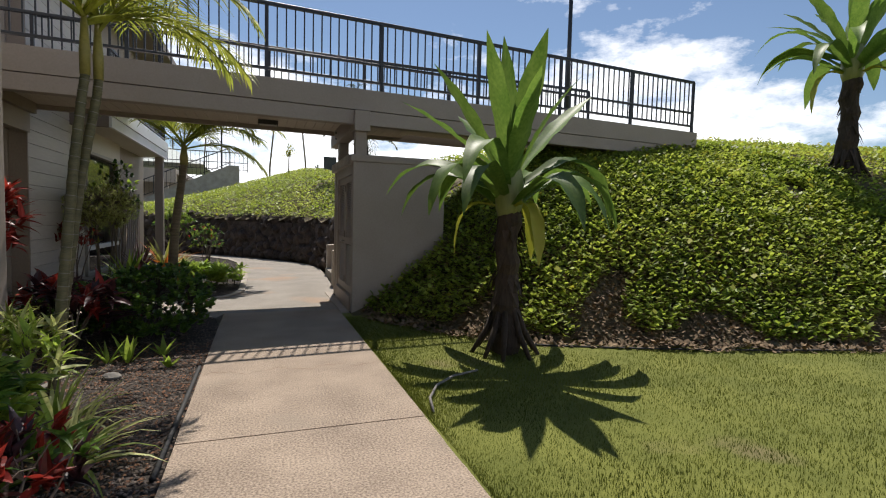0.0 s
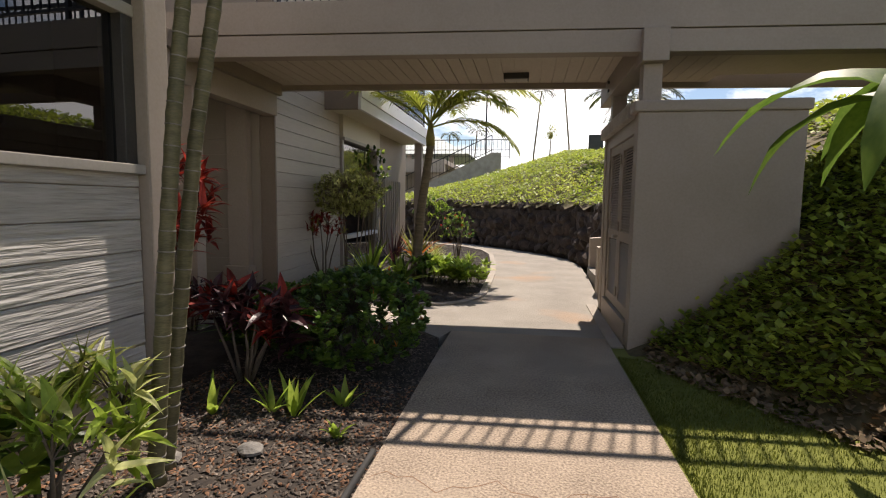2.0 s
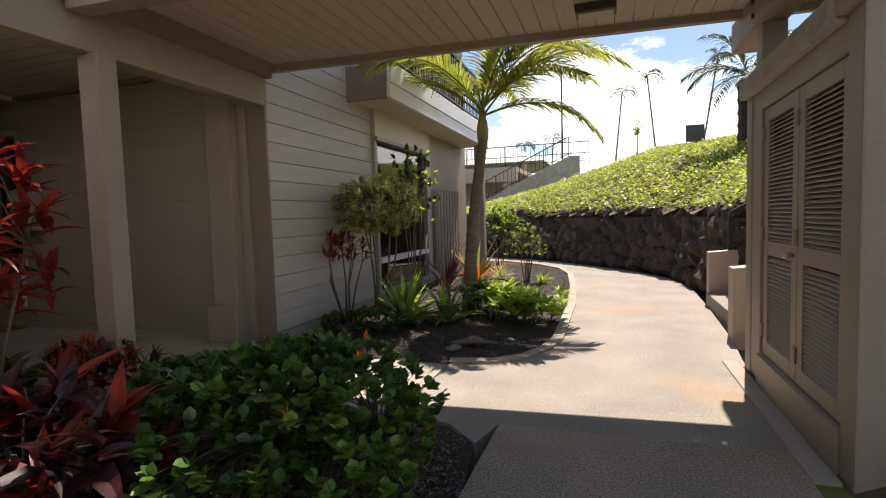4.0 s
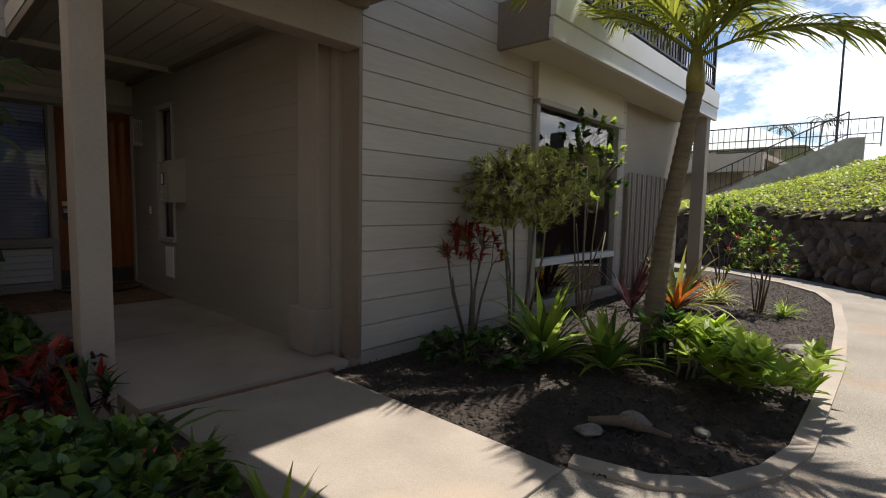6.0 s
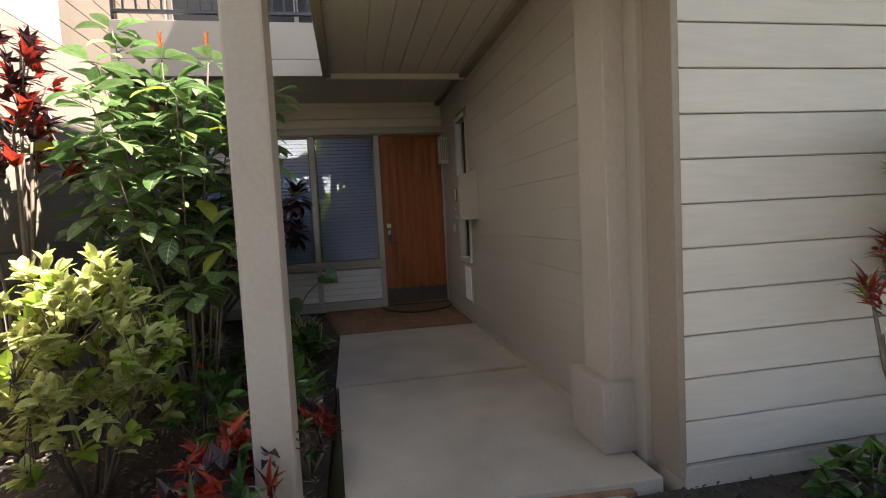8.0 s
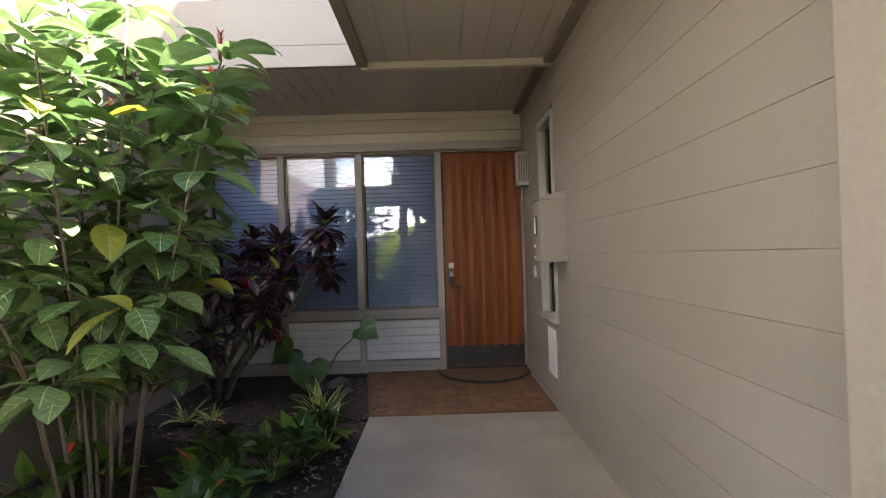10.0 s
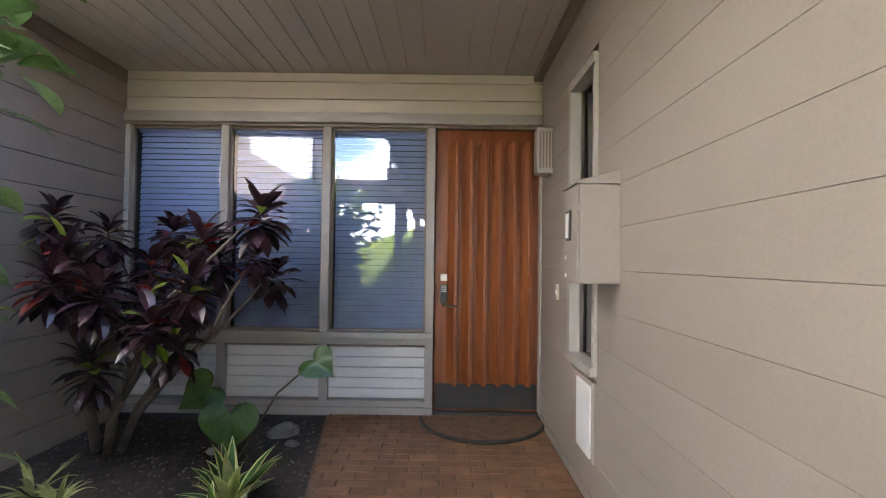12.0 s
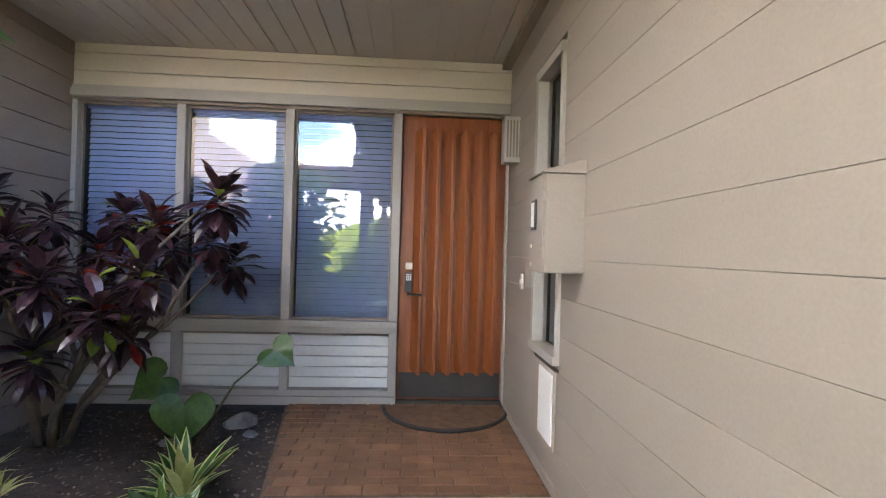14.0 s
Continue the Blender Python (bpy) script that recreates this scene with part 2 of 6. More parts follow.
# ---- mesh tools ----
class Shape:
    """Vertices and faces gathered for one mesh."""

    def __init__(self):
        self.v, self.f = [], []

    def box(self, x0, x1, y0, y1, z0, z1):
        i = len(self.v)
        self.v += [(x, y, z) for z in (z0, z1) for y in (y0, y1) for x in (x0, x1)]
        self.f += [tuple(i + k for k in q) for q in ((0, 2, 3, 1), (4, 5, 7, 6), (0, 1, 5, 4), (2, 6, 7, 3), (0, 4, 6, 2), (1, 3, 7, 5))]
        return self

    def prism(self, outline, z0, z1):
        """An outline in plan, counter-clockwise, raised from z0 to z1."""
        i, n = len(self.v), len(outline)
        self.v += [(x, y, z0) for x, y in outline] + [(x, y, z1) for x, y in outline]
        self.f.append(tuple(range(i + n - 1, i - 1, -1)))
        self.f.append(tuple(range(i + n, i + 2 * n)))
        self.f += [(i + k, i + (k + 1) % n, i + n + (k + 1) % n, i + n + k) for k in range(n)]
        return self

    def tube(self, path, radii, n=6):
        i0 = len(self.v)
        path = [Vector(p) for p in path]
        for k, p in enumerate(path):
            d = (path[min(k + 1, len(path) - 1)] - path[max(k - 1, 0)]).normalized()
            a = d.cross(Vector((0.3, 0.9, 0.1))).normalized()
            b = d.cross(a)
            r = radii[k] if hasattr(radii, "__len__") else radii
            for j in range(n):
                w = 2 * math.pi * j / n
                self.v.append(tuple(p + (a * math.cos(w) + b * math.sin(w)) * r))
        for k in range(len(path) - 1):
            for j in range(n):
                q = i0 + k * n
                self.f.append((q + j, q + (j + 1) % n, q + n + (j + 1) % n, q + n + j))
        self.f.append(tuple(range(i0 + n - 1, i0 - 1, -1)))
        e = i0 + (len(path) - 1) * n
        self.f.append(tuple(range(e, e + n)))
        return self

    def leaf(self, base, way, length, width, droop=0.3, segs=3, fold=0.25, twist=0.0, blunt=0.45):
        """A leaf from its base along a way, bending down, folded at its rib."""
        p, d = Vector(base), Vector(way).normalized()
        side = d.cross(Vector((0, 0, 1)))
        if side.length < 0.05:
            side = Vector((math.cos(twist * 7), math.sin(twist * 7), 0))
        side.normalize()
        if twist:
            side = Matrix.Rotation(twist, 3, d) @ side
        i = len(self.v)
        for k in range(segs + 1):
            t = k / segs
            w = width * 0.5 * (math.sin(math.pi * min(1.0, t ** blunt * 0.93 + 0.07)) if k < segs else 0.0)
            up = side.cross(d).normalized()
            if k in (0, segs):
                w = max(w * 0.5, 0.001)
            self.v += [tuple(p - side * w + up * w * fold), tuple(p), tuple(p + side * w + up * w * fold)]
            d = (d + Vector((0, 0, -droop / segs * (0.5 + t)))).normalized()
            p = p + d * (length / segs)
        for k in range(segs):
            q = i + 3 * k
            self.f += [(q, q + 1, q + 4, q + 3), (q + 1, q + 2, q + 5, q + 4)]
        return self

    def mesh(self, name, material=None, smooth=False):
        me = bpy.data.meshes.new(name)
        me.from_pydata(self.v, [], self.f)
        if material:
            me.materials.append(material)
        if smooth:
            me.polygons.foreach_set("use_smooth", [True] * len(me.polygons))
        me.update()
        return me


def part(name, shape, material, parent=None, label="", smooth=False, bevel=0.0):
    """One mesh object under a thing or a part."""
    me = shape.mesh(name, material, smooth)
    if bevel:
        bm = bmesh.new()
        bm.from_mesh(me)
        bmesh.ops.bevel(bm, geom=[e for e in bm.edges], offset=bevel, segments=2, affect="EDGES", profile=0.6)
        bm.to_mesh(me)
        bm.free()
    ob = new(name, me)
    if parent:
        ob.parent = parent
    if label:
        ob["label"] = label
    return ob


def thing(name, label, category, group="", kind="", at=(0, 0, 0)):
    """An empty at a thing's base, that parents its parts, which are laid out in the world."""
    ob = new(name)
    ob.location = at
    return tagged(ob, label, category, group, kind)


def under(ob, parent):
    """Parents an object laid out in the world to a thing whose base is elsewhere."""
    ob.parent = parent
    ob.matrix_parent_inverse = Matrix.Translation(parent.location).inverted()
    return ob


def bx(name, dims, material, parent=None, label="", bevel=0.006):
    ob = part(name, Shape().box(*dims), material, None, label, bevel=bevel)
    if name == "pane":
        ob.visible_shadow = False
        bm = bmesh.new()
        bm.from_mesh(ob.data)
        across = min(range(3), key=lambda i: ob.dimensions[i])
        bm.faces.ensure_lookup_table()
        bmesh.ops.delete(bm, geom=[max((f for f in bm.faces if abs(f.normal[across]) > 0.9), key=lambda f: -f.calc_center_median()[across] if across == 0 else f.calc_center_median()[across])], context="FACES_ONLY")
        bm.to_mesh(ob.data)
        bm.free()
    if parent:
        under(ob, parent)
    return ob


PIECES = {}


def piece(name, size, material, centre, parent, bevel=0.004, turn=0.0):
    """A brick, board or slat: shares its mesh with all pieces of its size."""
    key = (name, tuple(round(s, 3) for s in size), material.name)
    if key not in PIECES:
        sx, sy, sz = (s / 2 for s in size)
        b = min(bevel, sx * 0.4, sy * 0.4, sz * 0.4)
        s = Shape()
        s.v = [(x * (sx - b * (1 - abs(m))), y * (sy - b * (1 - abs(m))), zz) for m, zz in ((0, sz), (1, sz - b), (1, -sz)) for x, y in ((-1, -1), (1, -1), (1, 1), (-1, 1))]
        s.f = [(0, 1, 2, 3)] + [(4 * r + j, 4 * r + 4 + j, 4 * r + 4 + (j + 1) % 4, 4 * r + (j + 1) % 4) for r in (0, 1) for j in range(4)] + [(11, 10, 9, 8)]
        PIECES[key] = s.mesh(name, material)
    ob = new(name, PIECES[key])
    ob.location, ob.rotation_euler = centre, (0, 0, turn)
    if parent:
        under(ob, parent)
    return ob


def structure(name, shape, material, label, category, bevel=0.0, smooth=False):
    ob = part(name, shape, material, None, "", smooth, bevel)
    return tagged(ob, label, category, kind="structure")


# ---- ground, hill, walks ----
FOOT = [(1.3, 8.8), (1.32, 7.0), (1.7, 6.2), (2.5, 5.1), (3.3, 4.55), (4.8, 3.95), (6.4, 3.5), (10.0, 2.6), (30.0, -3.0)]
ROCKS = [(2.3, 9.0), (2.25, 11.0), (1.80, 11.95), (1.75, 13.2), (1.5, 14.6), (0.95, 15.7), (0.0, 16.9), (-1.2, 18.2), (-2.6, 19.2), (-4.4, 19.9)]


def away(line, x, y):
    """How far a place lies to the hill's side of a line in plan."""
    best, sign = 1e9, 1
    for (ax, ay), (bx_, by_) in zip(line, line[1:]):
        dx, dy = bx_ - ax, by_ - ay
        t = max(0, min(1, ((x - ax) * dx + (y - ay) * dy) / (dx * dx + dy * dy)))
        d = math.hypot(x - ax - t * dx, y - ay - t * dy)
        if d < best:
            best, sign = d, (1 if dx * (y - ay) - dy * (x - ax) > 0 else -1)
    return best * sign


def hill(x, y):
    """The height of the bank south of the bridge."""
    d = away(FOOT, x, y)
    if d <= 0:
        return 0.0
    return 3.45 * (1 - math.exp(-((d * 0.36) ** 1.25))) + 0.05 * noise.noise((x * 0.8, y * 0.8, 0)) * min(1, d)


def back_hill(x, y):
    """The height of the bank above the lava rock wall."""
    d = -away(ROCKS, x, y)
    rise = max(0.0, min(1.0, (x + 6.5) / 8.5)) * max(0.0, min(1.0, (14.5 - x) / 6))
    return 1.22 + 2.72 * rise * (1 - math.exp(-max(d, 0) / 4.0)) + 0.05 * noise.noise((x * 0.7, y * 0.7, 3))


def field(height, xs, ys, keep):
    """A grid over the plan, raised by a function, where keep() holds."""
    s, at = Shape(), {}
    for j, y in enumerate(ys):
        for i, x in enumerate(xs):
            at[i, j] = len(s.v)
            s.v.append((x, y, height(x, y)))
    for j in range(len(ys) - 1):
        for i in range(len(xs) - 1):
            if keep((xs[i] + xs[i + 1]) / 2, (ys[j] + ys[j + 1]) / 2):
                s.f.append((at[i, j], at[i + 1, j], at[i + 1, j + 1], at[i, j + 1]))
    return s


g = Shape()
g.v = [(-600, -600, -0.10), (600, -600, -0.10), (600, 600, -0.10), (-600, 600, -0.10)]
g.f = [(0, 1, 2, 3)]
structure("ground", g, M_ASPHALT, "dull green open ground reaching to the horizon", "ground")
structure("lawn", field(lambda x, y: -0.01 + 0.012 * noise.noise((x, y, 7)), np.linspace(1.2, 15, 70), np.linspace(-8, 8, 80), lambda x, y: away(FOOT, x, y) < 0.25), M_LAWN, "short sunlit green lawn with worn brown patches", "lawn")
structure("hillside", field(lambda x, y: hill(x, y) - 0.03, np.linspace(1.3, 30, 90), np.linspace(-4, 12, 70), lambda x, y: away(FOOT, x, y) > 0.02 and not (x < 2.2 and y > 8.7)), M_HILL, "steep earth bank beside the lawn, under leafy ground cover", "hillside", smooth=True)
structure("hillside_2", field(lambda x, y: back_hill(x, y) - 0.03, np.linspace(-9, 24, 100), np.linspace(9.2, 40, 100), lambda x, y: away(ROCKS, x, y) < -0.15 and not (x < 4.3 and 9.6 < y < 11.9)), M_HILL, "earth bank above the lava rock wall, under leafy ground cover", "hillside", smooth=True)

walk_main = structure("walkway", Shape().prism([(-0.32, -8), (1.225, -8), (1.225, 3.0), (-0.32, 3.0)], -0.1, 0.0), M_CONC, "tan exposed aggregate concrete walkway with worn patches", "walkway", bevel=0.01)
structure("walkway_2", Shape().prism([(-0.32, 3.006), (1.225, 3.006), (1.225, 7.2), (-0.32, 7.2), (-0.33, 6.4)], -0.1, 0.0), M_CONC, "tan concrete walkway slab shaded by the footbridge", "walkway")
structure("walkway_3", Shape().prism([(-1.0, 7.25), (-0.62, 7.12), (-0.40, 6.9), (-0.32, 7.206), (1.225, 7.206), (1.34, 8.4), (1.47, 9.7), (1.56, 11.6), (1.6, 13.2), (1.4, 14.5), (0.85, 15.55), (-0.1, 16.8), (-1.3, 18.1), (-2.7, 19.05), (-4.5, 19.7), (-4.7, 18.3), (-2.4, 17.9), (-1.3, 17.0), (-0.7, 16.1), (-0.40, 15.0), (-0.22, 13.2), (-0.12, 11.4), (-0.12, 9.35), (-0.2, 8.95), (-0.36, 8.62), (-0.62, 8.42), (-1.0, 8.33)], -0.1, -0.002), M_CONC_RED, "curving pale concrete walkway stained with red earth", "walkway")

crack = Shape()
pts = [(-0.30 + 1.5 * k / 22, 4.36 + 0.05 * math.sin(k * 0.9) + 0.03 * math.sin(k * 2.3), 0.0008) for k in range(23)]
for (ax, ay, az), (bx2, by2, bz) in zip(pts, pts[1:]):
    i = len(crack.v)
    crack.v += [(ax, ay - 0.003, az), (bx2, by2 - 0.003, bz), (bx2, by2 + 0.003, bz), (ax, ay + 0.003, az)]
    crack.f.append((i, i + 1, i + 2, i + 3))
structure("walkway_crack", crack, M_JOINT, "thin dark crack across the concrete walkway", "crack")

# smooth border of the planting bed
border = Shape()
edge = [(-1.0, 8.33), (-0.62, 8.42), (-0.36, 8.62), (-0.2, 8.95), (-0.12, 9.35), (-0.12, 11.4), (-0.22, 13.2), (-0.40, 15.0), (-0.7, 16.1), (-1.3, 17.0), (-2.4, 17.9)]
inner = []
for k, (ax, ay) in enumerate(edge):
    (px, py), (qx, qy) = edge[max(k - 1, 0)], edge[min(k + 1, len(edge) - 1)]
    d = Vector((qx - px, qy - py)).normalized()
    inner.append((ax - d.y * 0.11, ay + d.x * 0.11))
border.prism(edge + inner[::-1], -0.1, 0.022)
structure("bed_border", border, M_SLAB, "rounded pale concrete edging of the planting bed", "kerb")

structure("entry_slab", Shape().prism([(-3.09, 7.14), (-1.006, 7.20), (-1.006, 8.28), (-3.00, 8.30)], -0.1, 0.012), M_SLAB, "pale concrete slab leading to the porch", "path slab", bevel=0.006)
structure("porch_slab", Shape().prism([(-4.84, 6.99), (-3.12, 7.06), (-3.03, 8.36), (-3.03, 8.52), (-4.84, 8.52)], -0.1, 0.045), M_SLAB, "pale concrete porch slab", "path slab", bevel=0.006)
structure("porch_slab_2", Shape().prism([(-6.60, 6.97), (-4.865, 6.97), (-4.865, 8.52), (-6.60, 8.52)], -0.1, 0.058), M_SLAB, "pale concrete porch slab with small stains", "path slab", bevel=0.006)
structure("slab_joint", Shape().prism([(-3.15, 7.06), (-3.08, 7.06), (-2.99, 8.36), (-3.06, 8.36)], -0.1, 0.02), M_JOINT, "rusty brown joint between concrete slabs", "joint")
structure("slab_joint_2", Shape().box(-4.87, -4.835, 6.98, 8.52, -0.1, 0.038), M_JOINT, "rusty brown joint between concrete slabs", "joint")

bed_a = [(-0.33, -8), (-0.33, 6.4), (-0.40, 6.88), (-0.62, 7.10), (-1.0, 7.19), (-3.04, 7.15), (-3.04, 6.96), (-8.2, 6.96), (-8.2, 4.95), (-2.02, 4.95), (-2.02, -8)]
structure("planting_bed", Shape().prism(bed_a[::-1], -0.1, -0.015), M_SOIL, "dark soil and mulch bed beside the walkway", "planting bed")
bed_b = [(-1.0, 8.27)] + [(x - 0.08, y + 0.03) for x, y in edge[1:]] + [(-3.0, 18.0), (-3.0, 8.27)]
structure("planting_bed_2", Shape().prism(bed_b, -0.1, -0.005), M_SOIL, "dark mulch bed with palm and shrubs below the window", "planting bed")
structure("porch_bed", Shape().prism([(-8.2, 4.95), (-6.7, 4.95), (-6.7, 6.97), (-8.2, 6.72)], -0.1, 0.01), M_SOIL, "grey soil bed under the porch window", "planting bed")

# ---- buildings ----
SIDE = 0.2007


def boards(wall, x, y0, y1, z0, z1, face=1, gap=None, lap=0.0, mat=None):
    """Horizontal siding on a wall that faces along x; gap: an opening (y, y, z, z) left free."""
    z = z0
    while z < z1 - 0.02:
        h = min(SIDE, z1 - z)
        runs = [(y0, y1)]
        if gap and z < gap[3] - 0.02 and z + h > gap[2] + 0.02:
            runs = [(y0, gap[0]), (gap[1], y1)]
        for a, b in runs:
            if b - a > 0.05:
                piece("board", (b - a, h - 0.006, 0.02), mat or M_SIDING, (x + face * 0.01, (a + b) / 2, z + h / 2), wall).rotation_euler = (math.pi / 2 - lap, 0, math.pi / 2 if face > 0 else -math.pi / 2)
        z += SIDE


# building beside the lawn walk
left = Shape()
left.box(-2.25, -2.02, -8, 5.0, -0.1, 1.48).box(-2.25, -2.02, -8, 5.0, 3.25, 6.2).box(-2.25, -2.02, -8, 1.6, 1.48, 3.25).box(-2.25, -2.02, 4.96, 5.0, 1.48, 3.25)
wall_left = structure("wall_1", left, M_TAUPE, "grey painted house wall with horizontal board siding and a large dark window", "wall")
boards(wall_left, -2.02, -4.0, 4.96, 0.19, 1.48, lap=0.022, mat=M_RESAWN)
boards(wall_left, -2.02, -4.0, 4.96, 3.27, 4.6, mat=M_RESAWN)
bx("corner_post", (-2.27, -1.93, 4.97, 5.17, -0.1, 6.2), M_TAUPE, wall_left, "taupe painted corner post", 0.012)
win1 = thing("window_1", "large dark window with taupe sill and mid rail in the sided wall", "window", kind="structure", at=(-2.0, 3.3, 1.5))
bx("window_sill", (-2.06, -1.955, 1.6, 4.97, 1.475, 1.535), M_FRAME, win1, "weathered taupe sill")
bx("window_frame", (-2.10, -2.0, 1.6, 4.97, 2.43, 2.50), M_FRAME, win1)
bx("window_frame", (-2.10, -2.01, 1.6, 4.97, 3.2, 3.27), M_FRAME, win1)
bx("window_frame", (-2.10, -2.01, 4.88, 4.97, 1.535, 3.2), M_DARK, win1)
bx("window_frame", (-2.10, -2.02, 4.25, 4.30, 2.5, 3.2), M_DARK, win1)
bx("window_frame", (-2.10, -2.02, 3.2, 3.25, 1.535, 2.43), M_DARK, win1)
p = bx("pane", (-2.085, -2.078, 1.62, 4.88, 1.53, 2.44), M_GLASS_DARK, win1, bevel=0)
p = bx("pane", (-2.085, -2.078, 1.62, 4.88, 2.5, 3.2), M_GLASS_DARK, win1, bevel=0)
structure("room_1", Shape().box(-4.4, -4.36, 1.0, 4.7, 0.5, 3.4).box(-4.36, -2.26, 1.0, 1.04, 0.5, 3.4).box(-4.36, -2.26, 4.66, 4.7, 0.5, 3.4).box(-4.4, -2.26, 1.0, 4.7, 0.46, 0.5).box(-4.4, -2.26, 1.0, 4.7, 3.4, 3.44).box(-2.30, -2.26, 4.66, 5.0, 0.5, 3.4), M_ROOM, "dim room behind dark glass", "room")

# siding house beyond the porch
north = Shape()
north.box(-3.25, -3.02, 8.60, 11.10, -0.1, 5.5).box(-3.25, -3.02, 13.25, 16.2, -0.1, 5.5).box(-3.25, -3.02, 11.10, 13.25, 2.46, 5.5).box(-3.25, -3.02, 11.10, 13.25, -0.1, 0.14)
wall_north = structure("wall_2", north, M_TAUPE, "grey painted house wall with horizontal board siding and a picture window", "wall")
boards(wall_north, -3.02, 8.60, 13.6, 0.107, 4.9, gap=(11.02, 13.32, 0.05, 2.92))
bx("wall_base", (-3.03, -2.985, 8.60, 13.6, -0.05, 0.10), M_SLAB, wall_north)
bx("corner_board", (-3.30, -2.985, 8.575, 8.612, 0.05, 5.5), M_TAUPE_D, wall_north)
win2 = thing("window_2", "picture window with taupe frame, roller shade box and lower pane", "window", kind="structure", at=(-3.0, 12.1, 0.1))
bx("shade_box", (-3.02, -2.93, 11.02, 13.32, 2.46, 2.90), M_CREAM, win2, "cream painted panel above the glass")
bx("window_frame", (-3.02, -2.90, 11.02, 13.32, 2.44, 2.50), M_FRAME, win2)
bx("window_frame", (-3.06, -2.95, 11.03, 11.11, 0.12, 2.44), M_FRAME, win2)
bx("window_frame", (-3.06, -2.95, 13.23, 13.32, 0.12, 2.44), M_FRAME, win2)
bx("window_frame", (-3.06, -2.94, 11.11, 13.23, 0.60, 0.68), M_WHITE, win2, "pale sill rail")
bx("window_frame", (-3.06, -2.96, 11.11, 13.23, 0.10, 0.16), M_FRAME, win2)
bx("pane", (-3.045, -3.038, 11.11, 13.23, 0.68, 2.44), M_GLASS, win2, bevel=0)
bx("pane", (-3.045, -3.038, 11.11, 13.23, 0.16, 0.60), M_GLASS_DARK, win2, bevel=0)
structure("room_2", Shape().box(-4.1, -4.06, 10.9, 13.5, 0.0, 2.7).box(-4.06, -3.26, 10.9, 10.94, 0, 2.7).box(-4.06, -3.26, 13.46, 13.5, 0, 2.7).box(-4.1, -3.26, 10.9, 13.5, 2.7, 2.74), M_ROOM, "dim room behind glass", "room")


def railing(name, label, a, b, z0, z1, mids, post_every, gap=0.115, group=""):
    """A steel railing from a to b in plan: posts, rails and bars."""
    a, b = Vector(a), Vector(b)
    run = (b - a).to_2d().length
    way = (b - a).normalized()
    turn = math.atan2(way.y, way.x)
    slope = b.z - a.z
    r = thing(name, label, "railing", group, at=(a.x, a.y, a.z + z0))
    tilt = math.atan2(slope, run)
    length = math.hypot(run, slope)
    mid = (a + b) / 2
    for z, h in [(z1, 0.045)] + [(m, 0.032) for m in mids]:
        ob = piece("rail", (length, 0.045, h), M_STEEL, (mid.x, mid.y, mid.z + z), r, 0.004)
        ob.rotation_euler = Euler((0, -tilt, turn))
    n = max(1, round(run / post_every))
    for k in range(n + 1):
        q = a + (b - a) * (k / n)
        piece("post", (0.042, 0.042, z1 - z0), M_STEEL, (q.x, q.y, q.z + (z0 + z1) / 2), r, 0.003, turn)
    bars, lo = int(run / gap), min(mids) if mids else z0
    for k in range(1, bars):
        q = a + (b - a) * (k / bars)
        piece("bar", (0.017, 0.017, z1 - lo - 0.02), M_STEEL, (q.x, q.y, q.z + (lo + z1) / 2), r, 0.002, turn)
    return r


balcony = thing("balcony", "taupe boxed balcony with cream soffit along the upper storey", "balcony", kind="structure", at=(-2.6, 13, 2.9))
bx("fascia", (-2.40, -2.34, 10.33, 15.9, 3.06, 3.32), M_WHITE, balcony, "sunlit pale upper fascia board")
bx("fascia", (-2.42, -2.36, 10.33, 15.9, 2.86, 3.055), M_WHITE, balcony, "pale lower fascia board")
bx("end_board", (-3.02, -2.40, 10.33, 10.39, 2.86, 3.32), M_TAUPE_D, balcony, "brown painted end board")
bx("soffit", (-3.02, -2.42, 10.39, 15.9, 2.90, 2.93), M_CREAM, balcony, "cream painted soffit", 0.002)
bx("floor", (-3.02, -2.38, 10.39, 15.9, 3.28, 3.32), M_TAUPE, balcony)
railing("balcony_railing", "black steel balcony railing with thin bars", (-2.42, 10.4, 3.32), (-2.42, 15.8, 3.32), 0.0, 0.98, (0.1, 0.42), 1.8)
bx("corner_column", (-2.62, -2.42, 15.55, 15.75, -0.05, 2.9), M_TAUPE, wall_north)
lanai = thing("lanai_screen", "pale vertical slat screen beside the window", "screen", at=(-2.95, 13.6, 0))
for k in range(17):
    piece("slat", (0.03, 0.055, 1.72), M_TAUPE, (-2.94 + 0.01 * (k % 2), 13.66 + 0.1 * k, 0.98), lanai)
bx("rail", (-2.99, -2.955, 13.6, 15.4, 1.6, 1.68), M_TAUPE, lanai)
bx("rail", (-2.99, -2.955, 13.6, 15.4, 0.3, 0.38), M_TAUPE, lanai)

